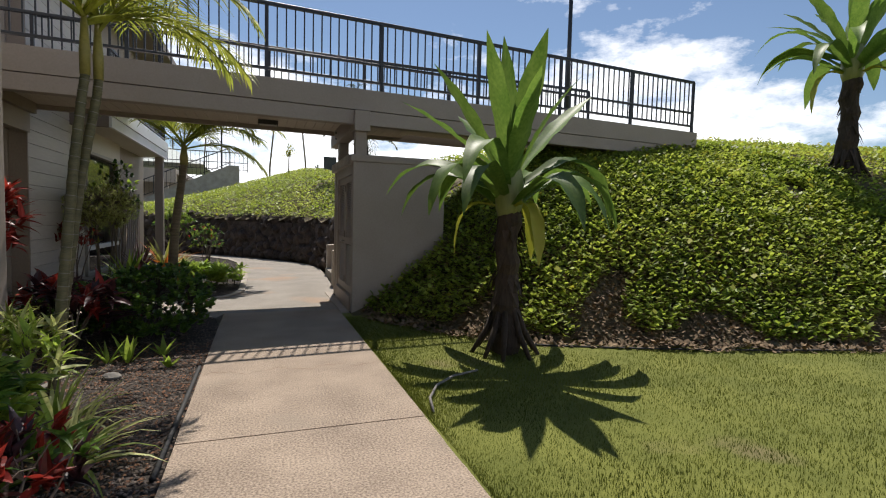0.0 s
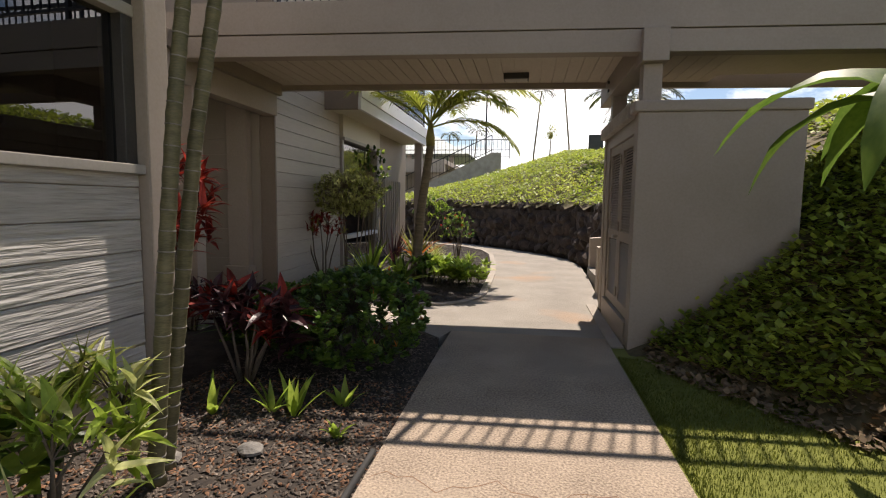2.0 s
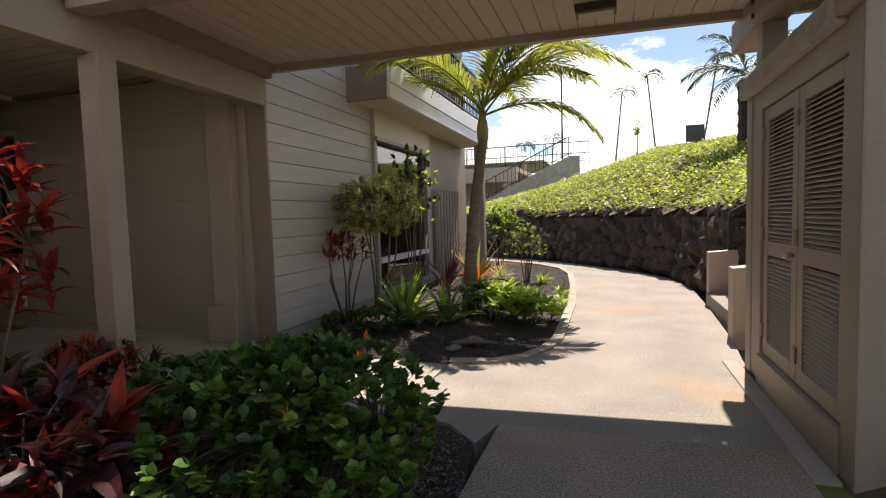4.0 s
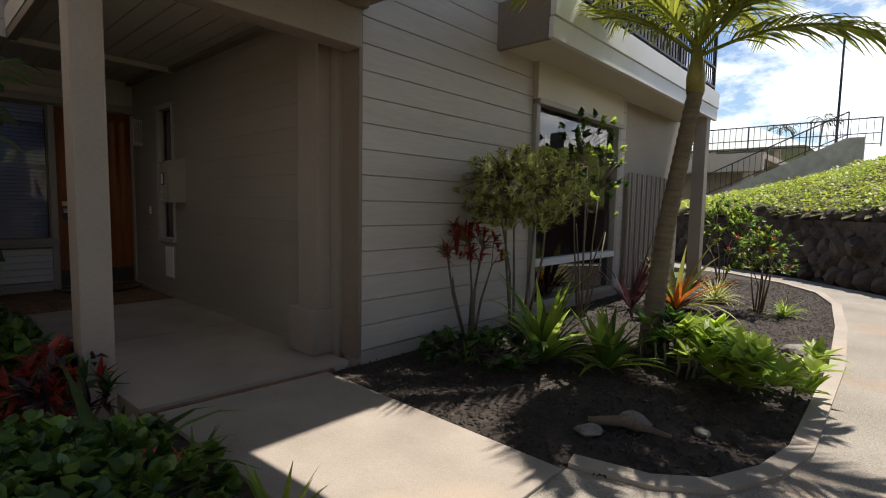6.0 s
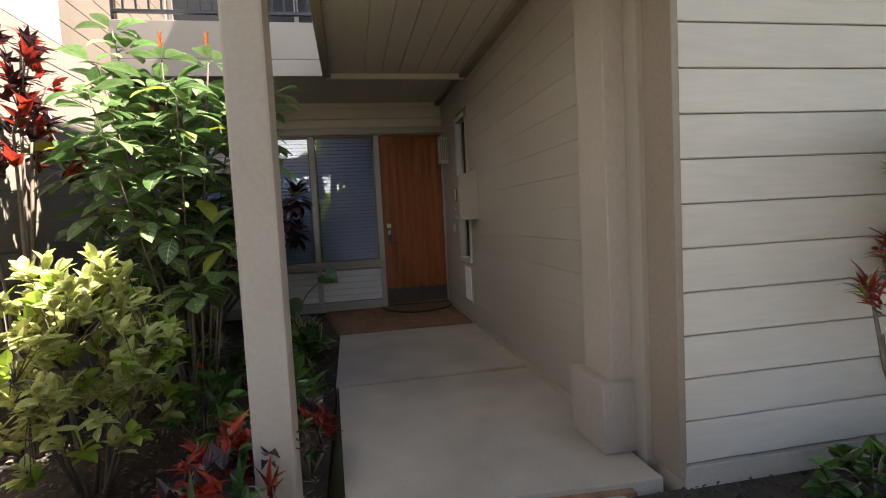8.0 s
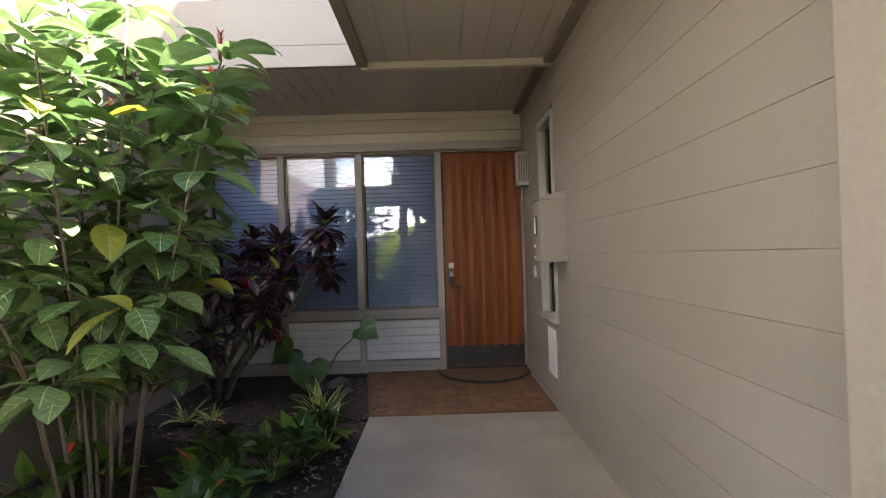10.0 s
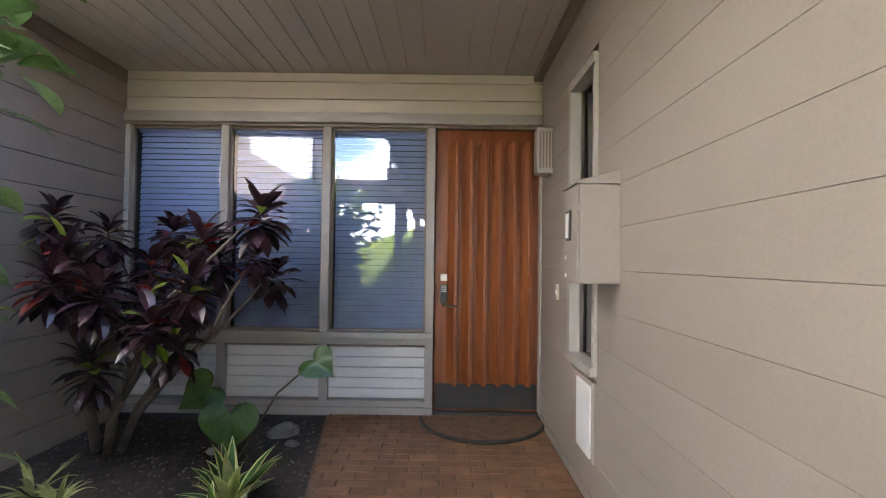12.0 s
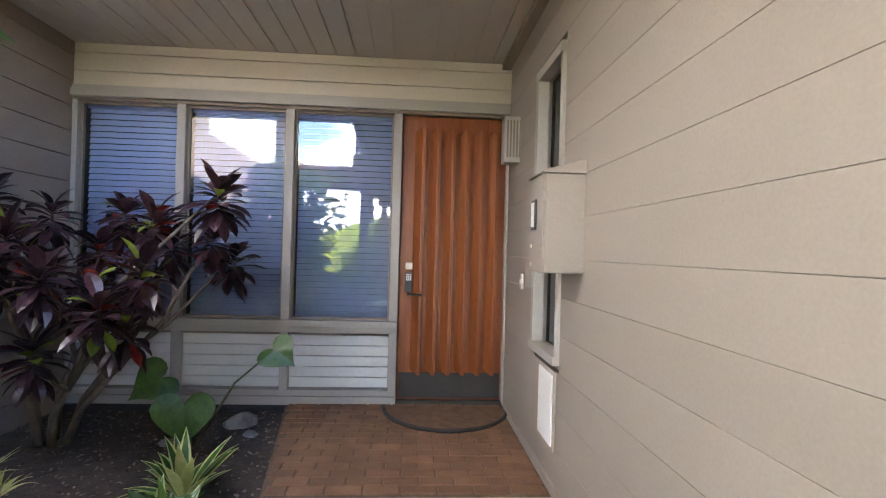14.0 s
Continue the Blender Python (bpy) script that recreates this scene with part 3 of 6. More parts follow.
# porch: wall of painted courses, pilaster, post, beam
porch = Shape()
porch.box(-6.6, -3.2, 8.545, 8.75, -0.1, 5.5).box(-8.4, -7.1, 8.545, 8.75, -0.1, 5.5).box(-7.1, -6.6, 8.545, 8.75, 2.46, 5.5).box(-7.1, -6.6, 8.545, 8.75, -0.1, 0.80)
wall_porch = structure("wall_3", porch, M_BLOCK, "beige painted porch wall of long horizontal courses", "wall")
COURSE = 0.2035
z, k = 0.108, 0
while z < 2.96:
    h = min(COURSE, 2.96 - z)
    spans = [(-6.58, -3.62), (-8.11, -7.12)] if 0.80 < z + h / 2 < 2.46 else [(-8.11, -3.62)]
    for a, b in spans:
        ob = piece("course", (b - a, h - 0.0012, 0.025), M_BLOCK, ((a + b) / 2, 8.5325, z + h / 2), wall_porch, 0.0012)
        ob.rotation_euler = (math.pi / 2, 0, 0)
    z += COURSE
    k += 1
bx("wall_base", (-8.11, -3.62, 8.508, 8.545, 0.0, 0.106), M_BLOCK, wall_porch)
bx("pilaster", (-3.62, -3.32, 8.43, 8.60, 0.05, 2.88), M_TAUPE, wall_porch, "taupe painted pilaster", 0.01)
bx("pilaster_base", (-3.66, -3.285, 8.36, 8.602, 0.05, 0.42), M_TAUPE, wall_porch, "taupe painted pilaster base", 0.01)
post = thing("porch_post", "taupe painted square timber porch post on a concrete footing", "post", at=(-2.98, 6.82, 0))
bx("shaft", (-3.07, -2.89, 6.745, 6.895, 0.10, 2.45), M_TAUPE, post, bevel=0.012)
bx("footing", (-3.11, -2.85, 6.70, 6.94, -0.05, 0.105), M_SLAB, post, "pale concrete footing", 0.015)
porch_beam = thing("porch_beam", "taupe painted timber beam over the porch opening", "beam", kind="structure", at=(-3, 7.5, 2.43))
bx("beam", (-3.12, -2.94, 4.6, 8.57, 2.45, 2.88), M_TAUPE, porch_beam, bevel=0.01)
bx("eave_board", (-2.93, -2.86, 5.2, 8.57, 2.72, 2.88), M_TAUPE_D, porch_beam, bevel=0.006)


def planks(s, x0, x1, y0, y1, z, width, along):
    """Ceiling planks with open grooves, joined into one sheet's mesh."""
    a, b = (x0, x1) if along == "y" else (y0, y1)
    n = max(1, round((b - a) / width))
    w = (b - a) / n
    for k in range(n):
        p0, p1 = a + k * w + 0.006, a + (k + 1) * w - 0.006
        if along == "y":
            s.box(p0, p1, y0, y1, z, z + 0.02)
        else:
            s.box(x0, x1, p0, p1, z, z + 0.02)
    s.box(x0, x1, y0, y1, z + 0.012, z + 0.03)


c = Shape()
planks(c, -6.5, -3.125, 7.02, 8.52, 2.885, 0.19, "x")
c.box(-6.5, -2.95, 6.96, 8.56, 2.92, 3.12)
structure("ceiling", c, M_PORCH, "taupe plank ceiling over the porch walk", "ceiling")
c = Shape()
n = 22
for k in range(n):
    a = 4.95 + (8.52 - 4.95) * k / n
    c.box(-8.2, -6.56, a + 0.007, a + 3.57 / n - 0.007, 2.965, 2.985)
c.box(-8.3, -6.565, 4.9, 8.6, 2.977, 3.155)
structure("ceiling_2", c, M_PORCH, "grey-brown grooved plank ceiling before the front door", "ceiling")
bx("ceiling_trim", (-6.56, -6.50, 7.0, 8.52, 2.83, 2.96), M_CREAM, porch_beam, "cream trim strip")
bx("ceiling_trim", (-6.5, -3.125, 6.97, 7.05, 2.84, 3.14), M_TAUPE_D, porch_beam, "brown edge board")
bx("ceiling_trim", (-8.18, -6.57, 8.45, 8.53, 2.905, 2.962), M_TAUPE_D, porch_beam, "brown trim along the wall", 0.01)
bx("ceiling_trim", (-6.49, -3.66, 8.44, 8.53, 2.835, 2.884), M_TAUPE_D, porch_beam, "brown trim along the wall", 0.01)
upper = thing("upper_deck", "pale fascia of the upper walkway over the courtyard", "deck", kind="structure", at=(-6.5, 6, 2.9))
bx("fascia", (-6.52, -6.47, 4.95, 6.965, 2.85, 3.02), M_BLOCK, upper, "pale fascia board")
bx("fascia", (-6.53, -6.48, 4.95, 6.965, 3.026, 3.40), M_BLOCK, upper, "pale fascia board")
bx("deck", (-8.2, -6.53, 4.95, 8.5, 3.16, 3.42), M_TAUPE, upper)
railing("upper_railing", "dark steel railing of the upper walkway", (-6.58, 4.95, 3.42), (-6.58, 8.4, 3.42), 0.0, 1.0, (0.1, 0.42), 1.2)

# courtyard walls
structure("wall_4", Shape().box(-8.4, -2.27, 4.72, 4.93, -0.1, 6.2), M_BLOCK, "pale courtyard wall with faint courses", "wall")
wall_court = thing("wall_5", "courtyard wall of horizontal courses coloured paler or darker as sun falls", "wall", kind="structure", at=(-5.5, 4.95, 0))
z = 0.0
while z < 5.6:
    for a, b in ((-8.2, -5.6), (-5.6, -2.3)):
        # white stands in for the sunlit top, taupe and brown for shaded courses
        lit_tone = M_TAUPE if z < 2.7 else (M_WHITE if a > -6 else M_TAUPE_D)
        piece("course", (b - a, COURSE - 0.005, 0.03), lit_tone, ((a + b) / 2, 4.945, z + COURSE / 2), wall_court, 0.003).rotation_euler = (-math.pi / 2, 0, 0)
    z += COURSE
structure("wall_6", Shape().box(-8.6, -8.42, 4.7, 8.8, 2.94, 6.2), M_TAUPE_D, "upper brown house wall above the porch", "wall")

win7 = thing("window_7", "dark upper window behind the walkway railing", "window", kind="structure", at=(-8.4, 6.6, 3.5))
# opaque near-black sheet stands for glass with an unlit room behind
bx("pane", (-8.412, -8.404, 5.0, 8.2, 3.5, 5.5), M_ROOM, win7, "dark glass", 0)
for y in (4.97, 6.6, 8.2):
    bx("window_frame", (-8.418, -8.38, y - 0.03, y + 0.03, 3.5, 5.5), M_TAUPE, win7)

# ---- front of the house: windows and door ----
FX = -8.2
front = thing("front_wall", "painted timber front with three windows above white panels", "wall", kind="structure", at=(FX, 6.3, 0.06))
bx("header", (FX - 0.16, FX - 0.02, 4.95, 8.56, 2.62, 2.975), M_CREAM, front, "cream painted header board", 0.004)
for z0, z1 in ((2.625, 2.735), (2.741, 2.882), (2.888, 2.963)):
    bx("header_board", (FX - 0.02, FX + 0.012, 4.95, 8.545, z0, z1), M_CREAM, front, "cream painted board", 0.004)
bx("head_trim", (FX - 0.02, FX + 0.055, 4.93, 8.545, 2.525, 2.585), M_FRAME, front, bevel=0.005)
bx("head_trim", (FX - 0.02, FX + 0.035, 4.93, 8.545, 2.588, 2.62), M_FRAME, front, bevel=0.004)
bx("head_trim", (FX - 0.04, FX + 0.02, 4.95, 8.545, 2.50, 2.523), M_TAUPE_D, front, bevel=0.003)
for y in (4.965, 5.815, 6.69, 7.585):
    bx("mullion", (FX - 0.08, FX + 0.02, y - 0.035, y + 0.035, 0.12, 2.50), M_FRAME, front, bevel=0.006)
bx("sill", (FX - 0.08, FX + 0.06, 4.95, 7.62, 0.70, 0.752), M_FRAME, front, bevel=0.005)
bx("sill", (FX - 0.08, FX + 0.028, 4.95, 7.62, 0.648, 0.697), M_FRAME, front, bevel=0.004)
bx("base_board", (FX - 0.08, FX + 0.035, 4.95, 7.62, 0.04, 0.12), M_FRAME, front, bevel=0.004)
bx("base_board", (FX - 0.08, FX + 0.022, 4.95, 7.62, 0.123, 0.172), M_FRAME, front, bevel=0.004)
bx("backing", (FX - 0.12, FX - 0.085, 4.95, 7.62, 0.0, 0.70), M_TAUPE_D, front, bevel=0)
for k, (a, b) in enumerate(((5.0, 5.78), (5.85, 6.655), (6.725, 7.55))):
    w = thing("window_%d" % (k + 3), "porch window with grey blinds behind reflecting glass", "window", kind="structure", at=(FX, (a + b) / 2, 0.7))
    bx("pane", (FX - 0.05, FX - 0.044, a, b, 0.752, 2.50), M_GLASS, w, bevel=0)
    for z0, z1, y0, y1 in ((0.752, 0.772, a, b), (2.48, 2.50, a, b), (0.772, 2.48, a, a + 0.018), (0.772, 2.48, b - 0.018, b)):
        bx("window_frame", (FX - 0.058, FX - 0.03, y0, y1, z0, z1), M_TAUPE_D, w, bevel=0.002)
    blind = thing("window_blind", "slatted blind hanging behind the window, coloured blue for reflected sky", "blind", "porch blinds", at=(FX - 0.12, (a + b) / 2, 2.4))
    for q in range(34):
        ob = piece("slat", (b - a - 0.04, 0.05, 0.003), M_BLIND, (FX - 0.12, (a + b) / 2, 0.785 + q * 0.0505), blind, 0.001)
        ob.rotation_euler = (radians(68), 0, math.pi / 2)
    bx("head_rail", (FX - 0.15, FX - 0.09, a + 0.01, b - 0.01, 2.46, 2.50), M_BLIND, blind, bevel=0.003)
    for q in range(5):
        ob = piece("panel_board", (b - a, 0.084, 0.02), M_WHITE, (FX - 0.05, (a + b) / 2, 0.222 + 0.0885 * q), front, 0.004)
        ob.rotation_euler = (math.pi / 2, 0, math.pi / 2)
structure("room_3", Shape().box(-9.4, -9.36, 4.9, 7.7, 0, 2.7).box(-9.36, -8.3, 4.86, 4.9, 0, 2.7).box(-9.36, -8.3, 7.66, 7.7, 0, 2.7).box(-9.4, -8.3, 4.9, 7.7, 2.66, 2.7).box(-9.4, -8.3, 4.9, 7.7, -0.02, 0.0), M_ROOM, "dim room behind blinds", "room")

door = thing("front_door", "closed reddish stained wooden door with vertical ribs and black kick plate", "door", at=(FX, 8.07, 0.08))
bx("leaf", (FX - 0.09, FX - 0.045, 7.625, 8.515, 0.085, 2.498), M_DOOR, door, bevel=0.004)
for k in range(6):
    yc = 7.788 + k * 0.126
    s = Shape()
    prof = [(-0.056, 0.0), (-0.038, 0.020), (0.004, 0.056), (0.030, 0.056), (0.036, 0.0)]
    for zz in (0.325, 2.38):
        s.v += [(FX - 0.045 + h, yc + y, zz + (0.03 - h) * (0.9 if zz < 1 else -0.9)) for y, h in prof]
    s.f = [(i, i + 1, i + 6, i + 5) for i in range(4)] + [(4, 3, 2, 1, 0), (5, 6, 7, 8, 9)]
    under(part("rib", s, M_DOOR), door)
bx("kick_plate", (FX - 0.045, FX - 0.036, 7.64, 8.505, 0.10, 0.315), M_DARK, door, "black kick plate", 0.003)
bx("threshold", (FX - 0.10, FX + 0.02, 7.622, 8.52, 0.058, 0.083), M_DARK, door, "dark metal threshold", 0.004)
bx("deadbolt", (FX - 0.045, FX - 0.028, 7.675, 7.735, 1.19, 1.25), M_CHROME, door, "satin metal deadbolt plate", 0.006)
lockp = bx("keypad_lock", (FX - 0.045, FX - 0.012, 7.672, 7.738, 1.00, 1.165), M_DARK, door, "dark keypad lock", 0.008)
for a in range(3):
    for b in range(4):
        under(part("key", Shape().box(FX - 0.0125, FX - 0.009, 7.684 + a * 0.016, 7.695 + a * 0.016, 1.098 + b * 0.015, 1.108 + b * 0.015), M_WHITE), lockp)
lever = Shape().tube([(FX - 0.03, 7.705, 0.985), (FX + 0.03, 7.705, 0.985), (FX + 0.04, 7.73, 0.985), (FX + 0.035, 7.82, 0.98)], [0.013, 0.012, 0.011, 0.009], 8)
under(part("lever_handle", lever, M_DARK, None, "dark metal lever handle", True), door)
jamb = bx("door_frame", (FX - 0.10, FX + 0.02, 8.517, 8.544, 0.06, 2.50), M_FRAME, front, bevel=0.005)

vent = thing("wall_vent", "small taupe louvred wall vent box beside the door head", "vent", at=(-7.77, 8.46, 2.04))
bx("box", (-7.84, -7.71, 8.40, 8.545, 2.04, 2.39), M_FRAME, vent, bevel=0.006)
for k in range(5):
    bx("louvre", (-7.71, -7.702, 8.418 + k * 0.024, 8.430 + k * 0.024, 2.08, 2.36), M_TAUPE_D, vent, bevel=0.001)

panel = thing("meter_cabinet", "beige painted steel meter cabinet hung on the porch wall", "cabinet", at=(-6.37, 8.42, 1.25))
bx("body", (-6.50, -6.25, 8.335, 8.52, 1.265, 1.735), M_BLOCK, panel, bevel=0.004)
bx("door", (-6.25, -6.24, 8.333, 8.52, 1.27, 1.73), M_BLOCK, panel, "beige cabinet side door", 0.003)
bx("cover", (-6.495, -6.255, 8.325, 8.335, 1.27, 1.73), M_BLOCK, panel, "beige cabinet cover", 0.003)
for z in (1.36, 1.62):
    bx("hinge", (-6.262, -6.236, 8.318, 8.332, z - 0.022, z + 0.022), M_BLOCK, panel, bevel=0.003)
bx("sight_glass", (-6.44, -6.36, 8.314, 8.325, 1.47, 1.62), M_DARK, panel, "dark framed meter window", 0.006)
bx("label_plate", (-6.425, -6.375, 8.311, 8.3145, 1.485, 1.605), M_WHITE, panel, "white meter plate", 0.001)
hood = Shape()
hood.v = [(x, y, z) for x in (-6.515, -6.228) for y, z in ((8.312, 1.732), (8.52, 1.732), (8.52, 1.80), (8.312, 1.742))]
hood.f = [(3, 2, 1, 0), (4, 5, 6, 7), (0, 1, 5, 4), (1, 2, 6, 5), (2, 3, 7, 6), (3, 0, 4, 7)]
under(part("drip_hood", hood, M_BLOCK, None, "sloping cabinet top", bevel=0.003), panel)
for z in (1.29, 1.38):
    bx("screw", (-6.47, -6.45, 8.318, 8.326, z, z + 0.02), M_CREAM, panel, bevel=0.003)

win6 = thing("window_6", "narrow sidelight window in the porch wall behind the meter cabinet", "window", kind="structure", at=(-6.85, 8.52, 0.8))
for d in ((-7.12, -6.58, 8.49, 8.56, 2.44, 2.50), (-7.12, -7.06, 8.49, 8.56, 0.80, 2.44), (-6.62, -6.58, 8.50, 8.56, 0.80, 2.44), (-7.12, -6.58, 8.48, 8.56, 0.76, 0.81)):
    bx("window_frame", d, M_FRAME, win6, bevel=0.004)
bx("pane", (-7.06, -6.62, 8.58, 8.586, 0.81, 2.44), M_GLASS_DARK, win6, bevel=0)
bx("hatch", (-7.08, -6.62, 8.505, 8.545, 0.28, 0.72), M_TAUPE, wall_porch, "recessed frame of a hatch")
bx("hatch_panel", (-6.90, -6.63, 8.495, 8.507, 0.31, 0.70), M_WHITE, wall_porch, "white hatch panel")
sw = thing("doorbell", "small beige doorbell button on the porch wall", "doorbell", at=(-7.45, 8.5, 1.25))
bx("plate", (-7.49, -7.43, 8.498, 8.515, 1.10, 1.21), M_CREAM, sw, bevel=0.004)
bx("button", (-7.475, -7.445, 8.492, 8.499, 1.14, 1.17), M_WHITE, sw, bevel=0.002)

# ---- footbridge ----
def near_y(x):
    return 6.76 + 0.07 * x


def far_y(x):
    return 8.86 + 0.067 * x


def skew(x0, x1, off0, off1, z0, z1, f):
    return Shape().prism([(x0, f(x0) + off0), (x1, f(x1) + off0), (x1, f(x1) + off1), (x0, f(x0) + off1)], z0, z1)


bridge = thing("footbridge", "taupe painted footbridge with plank soffit crossing over the walkway", "footbridge", kind="structure", at=(0, 8, 2.66))
under(part("deck", Shape().prism([(-3.08, near_y(-3) + 0.1), (8.05, near_y(8.05) + 0.1), (8.05, far_y(8.05) - 0.5), (-3.08, far_y(-3.0))], 2.92, 3.12), M_TAUPE), bridge)
under(part("fascia", skew(-2.9, 8.05, 0.0, 0.09, 2.86, 3.15, near_y), M_TAUPE, None, "upper fascia board", bevel=0.006), bridge)
under(part("beam", skew(-2.9, 8.05, 0.012, 0.16, 2.66, 2.853, near_y), M_TAUPE, None, "lower edge beam", bevel=0.006), bridge)
under(part("fascia", skew(-3.0, 8.05, -0.05, 0.02, 2.80, 3.15, far_y), M_TAUPE, None, "far fascia board", bevel=0.006), bridge)
sof = Shape()
n = 38
for k in range(n):
    x0, x1 = -3.0 + 5.6 * k / n + 0.004, -3.0 + 5.6 * (k + 1) / n - 0.004
    sof.prism([(x0, near_y(x0) + 0.1), (x1, near_y(x1) + 0.1), (x1, far_y(x1) - 0.03), (x0, far_y(x0) - 0.03)], 2.868, 2.89)
sof.prism([(-3.0, near_y(-3) + 0.1), (8.05, near_y(8.05) + 0.1), (8.05, far_y(8.05) - 0.6), (-3.0, far_y(-3) - 0.03)], 2.882, 2.91)
structure("ceiling_3", sof, M_SOFFIT, "cream-brown plank soffit under the footbridge", "ceiling")
light = thing("ceiling_light", "dark box ceiling light under the footbridge", "lamp", at=(0.25, 8.35, 2.87))
bx("housing", (0.10, 0.40, 8.28, 8.44, 2.80, 2.868), M_DARK, light, bevel=0.008)
bx("lens", (0.12, 0.38, 8.30, 8.42, 2.792, 2.802), M_FRAME, light, "frosted lens", 0.003)
railing("bridge_railing", "black steel railing along the near side of the footbridge", (-2.9, near_y(-2.9) + 0.08, 3.15), (7.98, near_y(7.98) + 0.08, 3.15), 0.0, 0.96, (0.13, 0.38), 1.5, group="footbridge railings")
railing("bridge_railing", "black steel railing along the far side of the footbridge", (-2.9, far_y(-2.9) - 0.08, 3.15), (6.6, far_y(6.6) - 0.5, 3.15), 0.0, 0.96, (0.13, 0.38), 1.5, group="footbridge railings")
column = thing("bridge_column", "taupe painted timber column with capital under the footbridge", "column", kind="structure", at=(1.46, 6.9, 2.2))
bx("capital", (1.36, 1.58, 6.78, 7.1, 2.56, 2.84), M_TAUPE, column, bevel=0.008)
bx("shaft", (1.39, 1.55, 6.86, 7.02, 2.2, 2.56), M_TAUPE, column, bevel=0.008)
bx("cross_beam", (1.36, 1.56, 7.1, 9.3, 2.62, 2.866), M_TAUPE, column, bevel=0.008)
bx("shaft", (1.40, 1.56, 8.5, 8.66, 2.2, 2.62), M_TAUPE, column, bevel=0.008)
for z in (2.68, 2.78):
    bx("bolt", (1.34, 1.362, 8.56, 8.60, z, z + 0.03), M_DARK, column, bevel=0.004)

store = Shape()
store.box(1.36, 2.72, 6.84, 7.0, -0.1, 2.14).box(2.56, 2.72, 7.0, 8.75, -0.1, 2.14).box(1.36, 2.56, 8.60, 8.75, -0.1, 2.14)
wall_store = structure("wall_7", store, M_TAUPE, "taupe stucco utility closet under the footbridge", "wall", bevel=0.012)
bx("coping", (1.32, 2.75, 6.82, 7.04, 2.14, 2.24), M_TAUPE, wall_store, "painted coping", 0.02)
bx("coping", (1.31, 1.56, 7.04, 8.78, 2.12, 2.26), M_COPING, wall_store, "weathered concrete coping", 0.02)
bx("coping", (2.54, 2.75, 7.04, 8.78, 2.14, 2.24), M_COPING, wall_store, "weathered concrete coping", 0.02)
bx("door_frame", (1.37, 1.45, 8.38, 8.60, 0.0, 2.12), M_TAUPE, wall_store, bevel=0.006)
bx("door_frame", (1.37, 1.45, 7.0, 8.38, 1.98, 2.12), M_TAUPE, wall_store, bevel=0.006)
bx("door_sill", (1.345, 1.45, 7.0, 8.38, -0.1, 0.22), M_TAUPE, wall_store, bevel=0.006)
structure("kerb_1", Shape().box(1.226, 1.345, 6.9, 8.9, -0.1, 0.012), M_SLAB, "grey concrete strip at the closet doors", "kerb", bevel=0.01)


def louvre_door(y0, y1, knob):
    """A closet door with two louvred panels."""
    d = thing("louvred_door", "taupe painted louvred closet door, shut", "door", "closet doors", at=(1.40, (y0 + y1) / 2, 0.22))
    for dims in ((y0, y0 + 0.09, 0.23, 1.97), (y1 - 0.09, y1, 0.23, 1.97), (y0 + 0.09, y1 - 0.09, 0.23, 0.33), (y0 + 0.09, y1 - 0.09, 0.95, 1.05), (y0 + 0.09, y1 - 0.09, 1.88, 1.97)):
        bx("stile", (1.385, 1.42, *dims), M_TAUPE, d, bevel=0.004)
    for z0, n in ((0.345, 22), (1.065, 30)):
        for k in range(n):
            ob = piece("louvre", (y1 - y0 - 0.18, 0.034, 0.006), M_TAUPE, (1.403, (y0 + y1) / 2, z0 + 0.0275 * k), d, 0.001)
            ob.rotation_euler = (radians(-42), 0, math.pi / 2)
    for z in (0.4, 1.1, 1.8):
        bx("hinge", (1.372, 1.386, y1 - 0.02, y1 + 0.03, z - 0.05, z + 0.05), M_TAUPE_D, d, bevel=0.003)
    if knob:
        under(part("knob", Shape().tube([(1.385, y0 + 0.05, 0.99), (1.35, y0 + 0.05, 0.99), (1.33, y0 + 0.05, 0.99)], [0.012, 0.02, 0.016], 10), M_CHROME, None, "worn metal knob", True), d)
    # near-black sheet stands in for the shade inside the closet
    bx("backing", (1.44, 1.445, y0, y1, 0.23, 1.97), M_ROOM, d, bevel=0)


louvre_door(7.69, 8.36, True)
louvre_door(7.01, 7.68, False)

# steps up the bank behind the closet
steps = thing("outdoor_steps", "ochre concrete steps between low stucco cheek walls", "steps", kind="structure", at=(1.8, 10.7, 0))
for k in range(7):
    bx("step", (1.56 + 0.3 * k, 1.88 + 0.3 * k + (0.0 if k < 6 else 0.6), 9.91, 11.68, -0.1, 0.165 * (k + 1)), M_CONC_RED, steps, bevel=0.012)


def cheek_wall(y0, y1, front):
    """A stucco cheek wall with a level end that climbs beside the steps."""
    s = Shape()
    s.v = [(x, y, z) for y in (y0, y1) for x, z in ((front, -0.1), (4.3, -0.1), (4.3, 2.05), (front + 0.42, 0.74), (front, 0.70))]
    s.f = [(0, 1, 2, 3, 4), (9, 8, 7, 6, 5)] + [(i, i + 5, (i + 1) % 5 + 5, (i + 1) % 5) for i in range(5)]
    under(part("cheek_wall", s, M_FARWALL, None, "tan stucco cheek wall"), steps)


cheek_wall(11.69, 11.88, 1.60)
cheek_wall(9.70, 9.90, 1.47)
railing("step_railing", "black steel handrail of the outdoor steps", (1.86, 11.78, 0.70), (4.2, 11.78, 1.98), 0.0, 0.52, (0.06,), 0.8, 0.16)

